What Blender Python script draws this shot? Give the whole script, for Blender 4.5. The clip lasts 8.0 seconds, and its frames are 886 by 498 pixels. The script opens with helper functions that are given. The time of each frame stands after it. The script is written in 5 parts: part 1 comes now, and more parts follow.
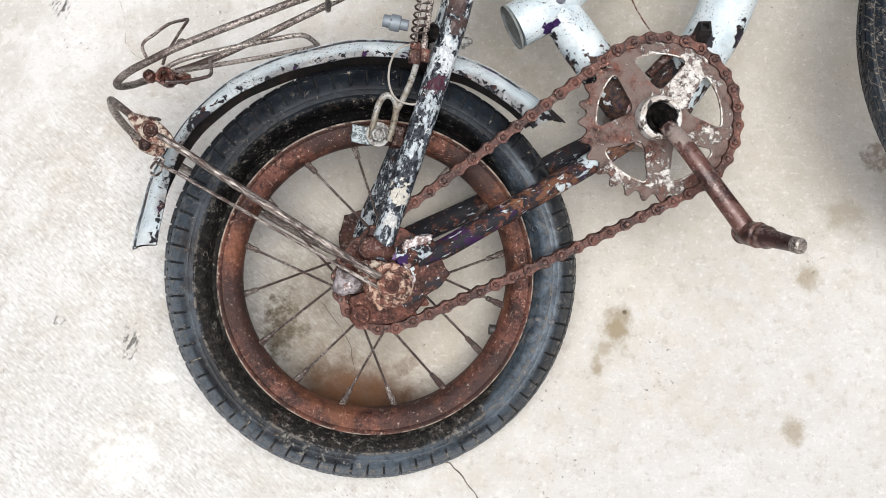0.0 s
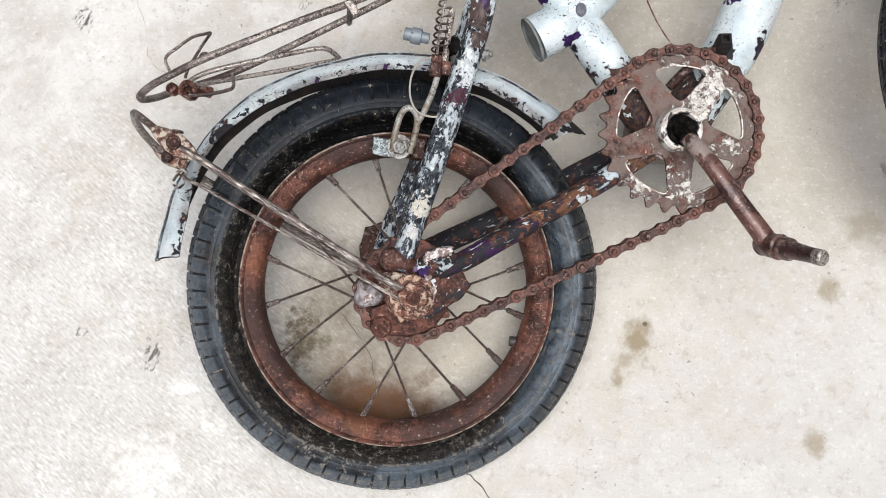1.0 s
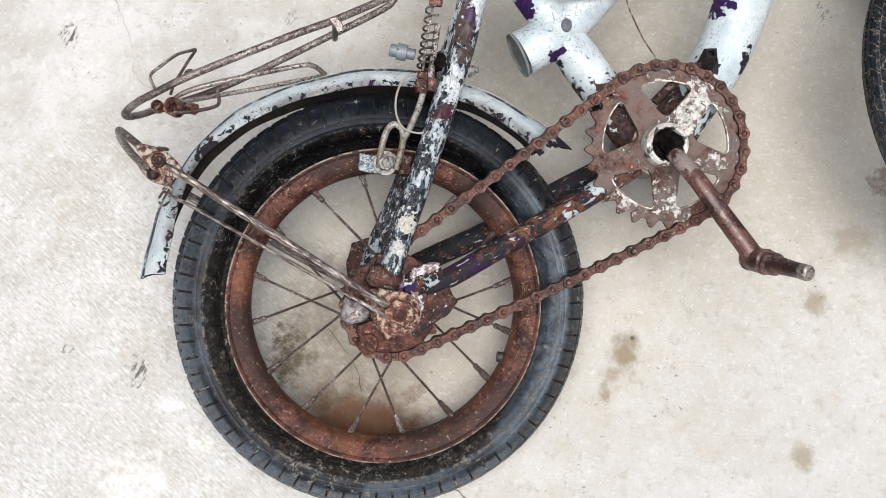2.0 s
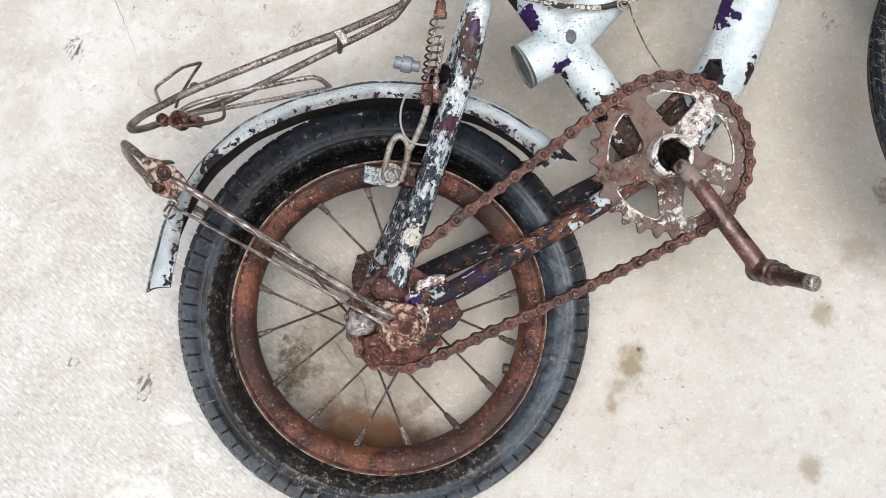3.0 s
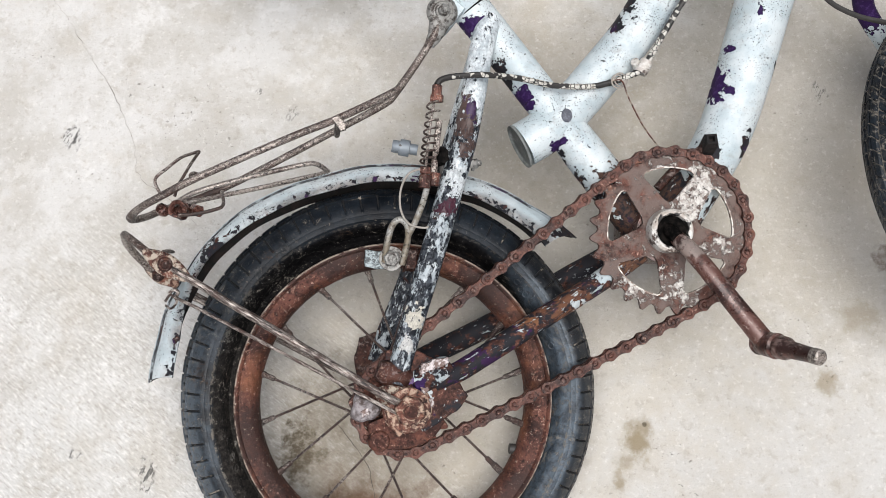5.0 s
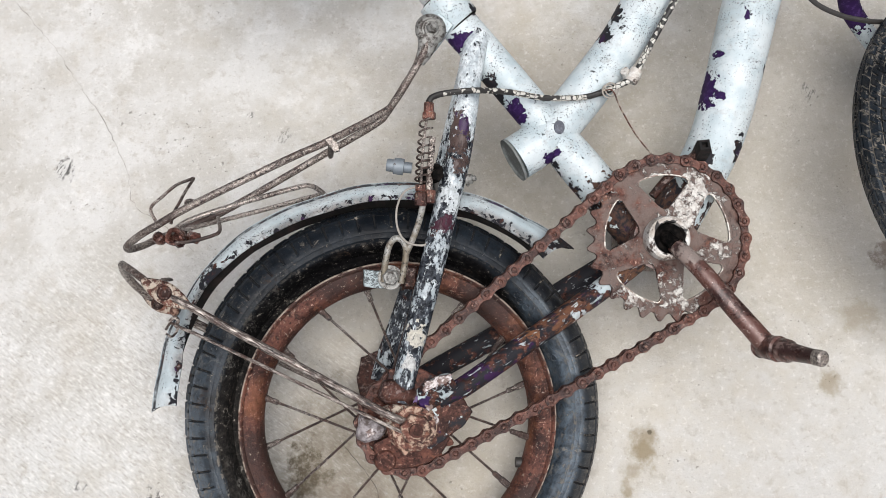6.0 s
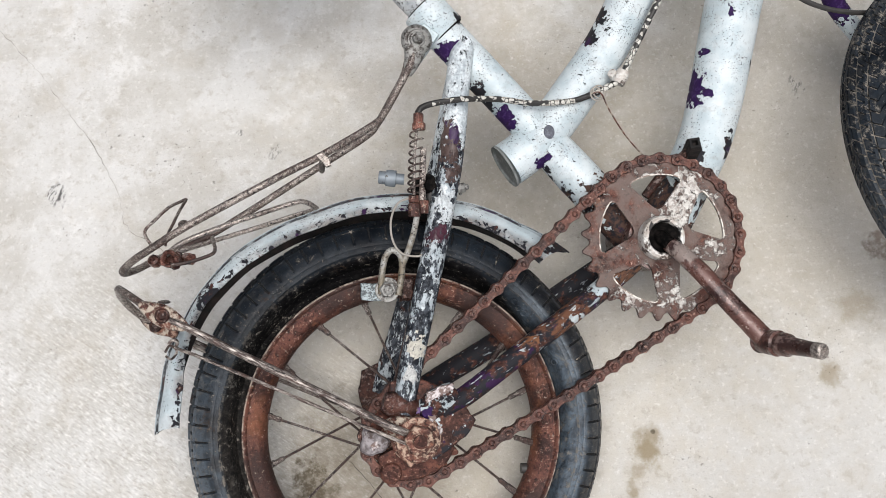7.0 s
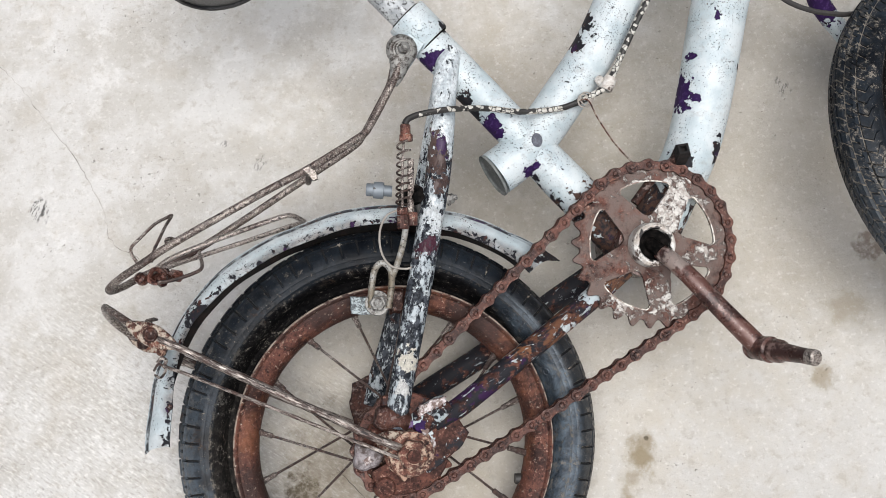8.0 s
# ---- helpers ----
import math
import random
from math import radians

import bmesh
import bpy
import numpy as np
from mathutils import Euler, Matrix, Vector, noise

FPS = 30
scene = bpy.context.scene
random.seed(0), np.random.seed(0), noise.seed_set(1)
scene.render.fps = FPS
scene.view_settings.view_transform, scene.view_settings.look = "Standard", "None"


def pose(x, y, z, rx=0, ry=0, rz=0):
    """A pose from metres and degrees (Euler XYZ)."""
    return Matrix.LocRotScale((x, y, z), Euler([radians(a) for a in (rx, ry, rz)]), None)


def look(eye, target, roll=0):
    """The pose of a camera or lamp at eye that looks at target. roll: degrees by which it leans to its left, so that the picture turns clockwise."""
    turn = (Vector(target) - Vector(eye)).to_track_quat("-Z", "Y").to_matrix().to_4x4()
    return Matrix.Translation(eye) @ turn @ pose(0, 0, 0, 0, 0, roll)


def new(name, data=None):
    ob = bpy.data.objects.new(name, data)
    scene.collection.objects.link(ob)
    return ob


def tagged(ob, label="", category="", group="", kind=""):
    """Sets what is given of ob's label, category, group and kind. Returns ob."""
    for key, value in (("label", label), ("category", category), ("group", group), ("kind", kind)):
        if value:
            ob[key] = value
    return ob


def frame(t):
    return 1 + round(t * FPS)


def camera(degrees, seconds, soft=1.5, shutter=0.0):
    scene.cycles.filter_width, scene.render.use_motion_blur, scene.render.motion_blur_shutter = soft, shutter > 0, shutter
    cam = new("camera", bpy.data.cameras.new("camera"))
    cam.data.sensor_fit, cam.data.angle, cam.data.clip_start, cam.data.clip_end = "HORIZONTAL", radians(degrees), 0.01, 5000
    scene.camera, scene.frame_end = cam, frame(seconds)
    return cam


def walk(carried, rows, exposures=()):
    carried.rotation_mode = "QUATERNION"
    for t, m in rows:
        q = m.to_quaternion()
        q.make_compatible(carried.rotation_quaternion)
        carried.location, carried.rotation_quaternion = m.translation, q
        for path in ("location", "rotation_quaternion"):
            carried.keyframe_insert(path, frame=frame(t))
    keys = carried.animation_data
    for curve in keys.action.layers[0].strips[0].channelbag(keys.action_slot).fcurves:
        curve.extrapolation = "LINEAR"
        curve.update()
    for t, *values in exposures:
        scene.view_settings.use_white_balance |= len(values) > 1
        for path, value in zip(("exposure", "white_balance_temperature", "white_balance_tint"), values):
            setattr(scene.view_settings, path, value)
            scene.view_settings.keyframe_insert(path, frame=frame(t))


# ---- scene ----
cam = camera(42.1, 8.0, soft=0.6)
PATH = [
    (0, (0.02, 0.016, 0.848), (0.016, 0.411, -1.113), -0.2),
    (0.5, (0.019, 0.015, 0.848), (0.005, 0.409, -1.113), -1.7),
    (1, (0.016, 0.016, 0.85), (-0.014, 0.43, -1.107), -3.7),
    (1.5, (0.019, 0.019, 0.849), (0.0, 0.44, -1.106), -2.3),
    (1.7, (0.018, 0.021, 0.850), (0.007, 0.443, -1.105), -1.3),
    (2.8, (0.021, 0.024, 0.851), (-0.004, 0.460, -1.101), -3.3),
    (3, (0.019, 0.024, 0.85), (-0.005, 0.466, -1.101), -3.2),
    (3.5, (0.018, 0.027, 0.851), (0.014, 0.501, -1.092), -0.6),
    (4, (0.014, 0.031, 0.853), (0.017, 0.534, -1.083), -0.0),
    (4.5, (0.012, 0.037, 0.854), (0.011, 0.573, -1.072), -1.3),
    (5, (0.013, 0.04, 0.853), (0.004, 0.579, -1.073), -2.7),
    (5.2, (0.013, 0.043, 0.854), (0.005, 0.592, -1.069), -3.0),
    (6.3, (0.010, 0.044, 0.855), (0.016, 0.600, -1.066), -4.3),
    (6.5, (0.01, 0.044, 0.856), (0.016, 0.594, -1.067), -4.8),
    (7, (0.008, 0.048, 0.856), (0.026, 0.609, -1.064), -5.0),
    (7.5, (0.003, 0.056, 0.855), (0.045, 0.611, -1.066), -3.3),
    (8, (0.006, 0.063, 0.854), (0.05, 0.606, -1.07), -3.4),
]
walk(cam, [(t, look(eye, target, roll)) for t, eye, target, roll in PATH],
     exposures=[(0.0, 0.34), (1.0, 0.29), (1.5, 0.275), (3.0, 0.26), (4.5, 0.19), (8.0, 0.12)])

# ---------------------------------------------------------------- light
world = bpy.data.worlds.new("overcast_sky")
scene.world = world
world.use_nodes = True
wt = world.node_tree
sky = wt.nodes.new("ShaderNodeTexSky")
sky.sky_type = "NISHITA"
sky.sun_disc = False
SUN_EL, SUN_AZ = radians(77), radians(166)
sky.sun_elevation, sky.sun_rotation = SUN_EL, SUN_AZ
sky.dust_density = 4.0
wt.links.new(sky.outputs[0], wt.nodes["Background"].inputs[0])
wt.nodes["Background"].inputs[1].default_value = 0.042
sun_data = bpy.data.lights.new("sun", "SUN")
sun_data.energy, sun_data.angle, sun_data.color = 3.72, radians(54), (1.0, 0.984, 0.985)
sun = new("sun", sun_data)
to_sun = Vector((math.sin(SUN_AZ) * math.cos(SUN_EL), math.cos(SUN_AZ) * math.cos(SUN_EL), math.sin(SUN_EL)))
sun.matrix_world = look(to_sun * 5, (0, 0, 0))


# ---------------------------------------------------------------- materials
class Mat:
    """A small builder of node materials on object coordinates in metres."""

    def __init__(self, name, loose=False):
        self.m = bpy.data.materials.new(name)
        self.m.use_nodes = True
        self.t = self.m.node_tree
        self.b = self.t.nodes["Principled BSDF"]
        self.co = self.t.nodes.new("ShaderNodeTexCoord").outputs["Object"]
        if loose:
            rnd = self.t.nodes.new("ShaderNodeObjectInfo").outputs["Random"]
            add = self.t.nodes.new("ShaderNodeVectorMath")
            add.operation = "MULTIPLY_ADD"
            self.put(add.inputs[0], rnd)
            add.inputs[1].default_value = (3.1, 7.7, 5.3)
            self.put(add.inputs[2], self.co)
            self.co = add.outputs[0]

    def put(self, socket, value):
        if isinstance(value, bpy.types.NodeSocket):
            self.t.links.new(value, socket)
        elif isinstance(value, tuple) and len(value) == 3 and socket.type == "RGBA":
            socket.default_value = (*value, 1)
        else:
            socket.default_value = value

    def noise(self, scale, detail=4, rough=0.55, dist=0.0, seed=0.0, stretch=None, turn=0.0):
        n = self.t.nodes.new("ShaderNodeTexNoise")
        n.inputs["Scale"].default_value, n.inputs["Detail"].default_value = scale, detail
        n.inputs["Roughness"].default_value, n.inputs["Distortion"].default_value = rough, dist
        m = self.t.nodes.new("ShaderNodeMapping")
        m.inputs["Location"].default_value = (seed, seed * 0.7, -seed)
        self.put(m.inputs[0], self.co)
        if stretch:
            about = self.t.nodes.new("ShaderNodeVectorRotate")
            about.rotation_type = "Z_AXIS"
            about.inputs["Angle"].default_value = radians(-turn)
            self.put(about.inputs["Vector"], self.co)
            self.put(m.inputs[0], about.outputs[0])
            m.inputs["Scale"].default_value = tuple(1 / v for v in stretch)
        self.put(n.inputs["Vector"], m.outputs[0])
        return n.outputs[0]

    def voronoi(self, scale, seed=0.0):
        n = self.t.nodes.new("ShaderNodeTexVoronoi")
        n.inputs["Scale"].default_value = scale
        m = self.t.nodes.new("ShaderNodeMapping")
        m.inputs["Location"].default_value = (seed, -seed, seed)
        self.put(m.inputs[0], self.co)
        self.put(n.inputs["Vector"], m.outputs[0])
        return n.outputs["Distance"]

    def math(self, op, a, b=0.0, c=0.0):
        n = self.t.nodes.new("ShaderNodeMath")
        n.operation = op
        for s, v in zip(n.inputs, (a, b, c)):
            self.put(s, v)
        return n.outputs[0]

    def step(self, value, lo, hi, to0=0.0, to1=1.0):
        n = self.t.nodes.new("ShaderNodeMapRange")
        n.interpolation_type = "SMOOTHSTEP"
        for s, v in zip(n.inputs, (value, lo, hi, to0, to1)):
            self.put(s, v)
        return n.outputs[0]

    def mix(self, f, a, b):
        n = self.t.nodes.new("ShaderNodeMix")
        n.data_type = "RGBA"
        self.put(n.inputs["Factor"], f)
        self.put(n.inputs[6], a)
        self.put(n.inputs[7], b)
        return n.outputs[2]

    def blend(self, f, a, b):
        """Two numbers mixed by f."""
        return self.math("MULTIPLY_ADD", f, self.math("SUBTRACT", b, a), a)

    def axis(self, i):
        n = self.t.nodes.new("ShaderNodeSeparateXYZ")
        self.put(n.inputs[0], self.co)
        return n.outputs[i]

    def spot(self, centre, radius, wobble=0.5, scale=90.0, seed=0.0, squeeze=(1, 1, 1)):
        """1 within an uneven blot round centre, 0 outside."""
        s = self.t.nodes.new("ShaderNodeVectorMath")
        s.operation = "SUBTRACT"
        self.put(s.inputs[0], self.co)
        s.inputs[1].default_value = centre
        q = self.t.nodes.new("ShaderNodeVectorMath")
        q.operation = "MULTIPLY"
        self.put(q.inputs[0], s.outputs[0])
        q.inputs[1].default_value = squeeze
        le = self.t.nodes.new("ShaderNodeVectorMath")
        le.operation = "LENGTH"
        self.put(le.inputs[0], q.outputs[0])
        d = self.math("DIVIDE", le.outputs["Value"], radius)
        w = self.math("MULTIPLY", self.math("SUBTRACT", self.noise(scale, 4, 0.6, seed=seed), 0.5), wobble * 4)
        return self.math("ADD", d, w)

    def done(self, colour, rough=0.5, metal=0.0, height=None, depth=0.0005, strength=1.0):
        self.put(self.b.inputs["Base Color"], colour)
        self.put(self.b.inputs["Roughness"], rough)
        self.put(self.b.inputs["Metallic"], metal)
        if height is not None:
            n = self.t.nodes.new("ShaderNodeBump")
            n.inputs["Distance"].default_value = depth
            n.inputs["Strength"].default_value = strength
            self.put(n.inputs["Height"], height)
            self.put(self.b.inputs["Normal"], n.outputs[0])
        return self.m


def rust_colour(k, light=1.0, seed=0.0):
    a = k.noise(60, 6, 0.7, seed=seed)
    b = k.noise(420, 5, 0.75, seed=seed + 2)
    e = k.noise(170, 6, 0.75, seed=seed + 4)
    tone = lambda r, g, b_: (r * light * 1.04, g * light * 0.94, b_ * light * 0.95)
    c = k.mix(k.step(a, 0.38, 0.62), tone(0.034, 0.017, 0.014), tone(0.140, 0.064, 0.046))
    c = k.mix(k.step(k.noise(130, 5, 0.7, seed=seed + 6), 0.58, 0.69, 0.0, 0.6), c, tone(0.24, 0.112, 0.066))
    c = k.mix(k.step(b, 0.55, 0.68), c, tone(0.29, 0.175, 0.132))
    c = k.mix(k.step(e, 0.46, 0.34), c, tone(0.014, 0.008, 0.007))
    c = k.mix(k.step(k.math("MULTIPLY", b, e), 0.335, 0.39), c, tone(0.46, 0.33, 0.26))
    return k.mix(k.step(b, 0.46, 0.34), c, (0.013, 0.008, 0.007)), k.math("ADD", k.math("ADD", k.math("MULTIPLY", a, 0.4), k.math("MULTIPLY", e, 0.6)), b)


def rust_material(name, light=1.0, seed=0.0, dust=0.0, loose=False, gloss=0.0, scale_tone=(0.44, 0.38, 0.31)):
    k = Mat(name, loose)
    c, h = rust_colour(k, light, seed)
    if dust:
        d = k.noise(230, 6, 0.75, seed=seed + 9)
        c = k.mix(k.step(d, 0.64 - dust * 0.2, 0.74 - dust * 0.2), c, scale_tone)
    k.b.inputs["Specular IOR Level"].default_value = 0.16 + gloss
    return k.done(c, k.step(h, 0.75, 1.25, 0.40 - gloss, 0.74 - gloss * 1.3), 0.15 + gloss, h, 0.0008 - gloss * 0.0012, 0.95)


def chipped_paint(name, loss=0.0, purple=(), seed=0.0, fade=None, rusty=0.0, grain=75, bare=(), edge=None, flecky=0.0, black=0.56, dirty=0.0, kept=(), seam=0.0, plum=0.59, tints=(), run=None):
    """Pale blue-white paint, flecked and chipped down to black primer, an older purple coat and rust.
    fade: (lower, upper, amount): paint lost along the frame; bare: blots worn to the dark; kept: blots where paint stays;
    edge: (inner, outer, amount) of wear towards the rolled edges."""
    k = Mat(name)
    stain = k.noise(38, 6, 0.65, seed=seed)
    way = {} if run is None else {"stretch": (2.6, 1.0, 1.0), "turn": run}
    fine = k.noise(260, 6, 0.7, seed=seed + 1, **way)
    big = k.noise(grain, 7, 0.66, dist=0.5, seed=seed + 3, **way)
    paint = k.mix(k.step(stain, 0.38, 0.62), (0.455, 0.535, 0.560), (0.600, 0.655, 0.665))
    paint = k.mix(k.step(fine, 0.54, 0.74, 0.0, 0.5), paint, (0.28, 0.315, 0.34))
    paint = k.mix(k.step(k.noise(30, 6, 0.72, seed=seed + 13), 0.54, 0.70, 0.0, 0.45), paint, (0.40, 0.41, 0.39))
    paint = k.mix(k.step(k.noise(85, 6, 0.75, seed=seed + 17), 0.55, 0.72, 0.0, 0.5), paint, (0.27, 0.265, 0.25))
    if dirty:
        paint = k.mix(k.step(k.noise(70, 6, 0.7, seed=seed + 15), 0.40, 0.60, dirty * 0.35, dirty), paint, (0.21, 0.22, 0.23))
    lost = loss
    if fade:
        lost = k.math("ADD", k.step(k.axis(1), fade[1], fade[0], 0.0, fade[2]), loss)
    if edge:
        lost = k.math("ADD", k.step(k.math("ABSOLUTE", k.axis(2)), edge[0], edge[1], 0.0, edge[2]), lost)
    under, rh = rust_colour(k, 0.8, seed + 5)
    dark = k.mix(k.step(k.noise(140, 4, 0.6, seed=seed + 7), black, black + 0.12), (0.018, 0.018, 0.022), under)
    dark = k.mix(k.step(k.noise(55, 5, 0.65, seed=seed + 8), 0.62 - rusty, 0.70 - rusty), dark, under)
    dark = k.mix(k.step(k.noise(48, 5, 0.65, seed=seed + 11), plum, plum + 0.04), dark, (0.034, 0.014, 0.048))
    chip = k.step(k.math("ADD", big, lost), 0.685, 0.70)
    area = k.step(k.noise(42, 4, 0.55, seed=seed + 6), 0.40, 0.60, -0.05, flecky)
    small = k.step(k.math("ADD", k.noise(880, 3, 0.55, seed=seed + 4), area), 0.628, 0.658, 0.0, 0.85)
    middle = k.step(k.math("ADD", k.noise(420, 4, 0.6, seed=seed + 9), area), 0.655, 0.680, 0.0, 0.9)
    worn = k.math("MAXIMUM", chip, k.math("MAXIMUM", small, middle))
    if seam:
        # brown lip: rust, plus the shade of the down-curving flank painted in
        lip = k.math("MULTIPLY", k.step(k.math("ABSOLUTE", k.axis(2)), 0.0145, 0.0178), k.step(k.noise(32, 5, 0.65, seed=seed + 21), 0.38, 0.54, 0.05, 0.70))
        paint = k.mix(lip, paint, k.mix(k.step(fine, 0.42, 0.58), (0.055, 0.038, 0.030), (0.17, 0.125, 0.10)))
        groove = k.step(k.math("ABSOLUTE", k.math("SUBTRACT", k.math("ABSOLUTE", k.axis(2)), seam)), 0.0014, 0.0005)
        groove = k.math("MAXIMUM", groove, k.step(k.math("ABSOLUTE", k.math("SUBTRACT", k.math("ABSOLUTE", k.axis(2)), seam * 0.42)), 0.0010, 0.0004))
        worn = k.math("MAXIMUM", worn, k.math("MULTIPLY", groove, k.step(k.noise(90, 5, 0.7, seed=seed + 19), 0.40, 0.52, 0.35, 0.95)))
    for i, (at, r, sq) in enumerate(bare):
        worn = k.math("MAXIMUM", worn, k.step(k.spot(at, r, 0.85, 170, seed + 40 + i, sq), 1.03, 0.98))
    for i, (at, r, sq) in enumerate(kept):
        worn = k.math("MULTIPLY", worn, k.step(k.spot(at, r, 1.3, 210, seed + 70 + i, sq), 0.97, 1.05))
    for i, (at, r, sq, tone) in enumerate(tints):
        dark = k.mix(k.math("MULTIPLY", k.step(k.spot(at, r, 1.0, 160, seed + 90 + i, sq), 1.15, 0.75), k.step(fine, 0.40, 0.56)), dark, tone)
    c = k.mix(worn, paint, dark)
    for i, (at, r, sq) in enumerate(purple):
        d = k.spot(at, r, 0.75, 190, seed + i, sq)
        m = k.step(d, 1.03, 0.99)
        rim = k.math("MULTIPLY", k.step(d, 0.72, 0.98), k.step(fine, 0.46, 0.56))
        tone = k.mix(k.step(fine, 0.5, 0.62), (0.026, 0.010, 0.058), (0.055, 0.026, 0.105))
        c = k.mix(m, c, k.mix(rim, tone, (0.016, 0.010, 0.022)))
        worn = k.math("MAXIMUM", worn, m)
    h = k.math("SUBTRACT", k.math("MULTIPLY", fine, 0.35), worn)
    k.put(k.b.inputs["Specular IOR Level"], k.blend(worn, 0.42, 0.14))
    return k.done(c, k.blend(worn, 0.40, 0.62), 0.0, h, 0.0004, 0.9)


def mottled_stay(name, seed, shift, patches=()):
    """Stay paint broken into fine grey, white and black flakes, more so towards the axle; patches: (centre, radius, squeeze, colour)."""
    k = Mat(name)
    low = k.step(k.axis(1), 0.215, 0.165)
    f1 = k.noise(290, 6, 0.76, seed=seed, stretch=(1.8, 1.0, 1.0), turn=71)
    f2 = k.noise(95, 6, 0.68, seed=seed + 2, stretch=(1.8, 1.0, 1.0), turn=71)
    fine = k.noise(520, 4, 0.7, seed=seed + 3)
    paint = k.mix(k.step(f2, 0.40, 0.60), (0.38, 0.43, 0.455), (0.72, 0.77, 0.78))
    paint = k.mix(k.step(fine, 0.48, 0.64, 0.0, 0.6), paint, (0.21, 0.225, 0.24))
    dark = k.mix(k.step(k.noise(190, 5, 0.7, seed=seed + 5), 0.42, 0.60), (0.010, 0.012, 0.016), (0.065, 0.073, 0.086))
    under, rh = rust_colour(k, 0.8, seed + 6)
    dark = k.mix(k.step(k.noise(60, 5, 0.65, seed=seed + 7), 0.60, 0.68), dark, under)
    lost = k.math("ADD", k.math("ADD", k.math("MULTIPLY", f1, 0.6), k.math("MULTIPLY", f2, 0.4)), k.math("MULTIPLY_ADD", low, 0.060 + shift, -0.060))
    worn = k.step(lost, 0.492, 0.522)
    c = k.mix(worn, paint, dark)
    for i, (at, r, sq, tone) in enumerate(patches):
        m = k.step(k.spot(at, r, 1.0, 190, seed + 20 + i, sq), 1.06, 0.94)
        c = k.mix(k.math("MULTIPLY", m, k.step(f1, 0.62, 0.56)), c, k.mix(k.step(fine, 0.45, 0.6, 0.0, 0.45), tone, tuple(v * 0.45 for v in tone)))
    k.put(k.b.inputs["Specular IOR Level"], k.blend(worn, 0.42, 0.14))
    return k.done(c, k.blend(worn, 0.42, 0.60), 0.0, k.math("SUBTRACT", k.math("MULTIPLY", fine, 0.4), worn), 0.0004, 0.9)


def plated_rod(name, seed=0.0, bright=0.5, loose=False, along=None, streak=4.5):
    """Old plating, dull and streaked along the rod, its pale streaks brightened as painted highlights, broken by brown
    pits and black scale; along: the degrees in which the streaks run.
    """
    k = Mat(name, loose)
    how = {} if along is None else {"stretch": (streak, 1.0, 1.0), "turn": along}
    a = k.noise(900, 6, 0.76, seed=seed, **how)
    b = k.noise(1100, 4, 0.65, seed=seed + 2, **how)
    r, h = rust_colour(k, 0.50, seed + 4)
    plate = k.mix(k.step(b, 0.36, 0.64), (0.19, 0.155, 0.135), (0.48, 0.44, 0.395))
    f = k.step(k.math("ADD", k.math("MULTIPLY", a, 0.62), k.math("MULTIPLY", k.noise(38, 4, 0.6, seed=seed + 6), 0.38)), bright - 0.070, bright + 0.050)
    c = k.mix(f, plate, k.mix(0.55, r, (0.052, 0.036, 0.030)))
    c = k.mix(k.step(k.noise(480, 4, 0.7, seed=seed + 8, **how), 0.55, 0.61), c, (0.016, 0.012, 0.011))
    k.b.inputs["Specular IOR Level"].default_value = 0.45
    return k.done(c, k.blend(f, 0.36, 0.55), k.blend(f, 0.45, 0.12), k.math("ADD", a, b), 0.0003, 0.7)


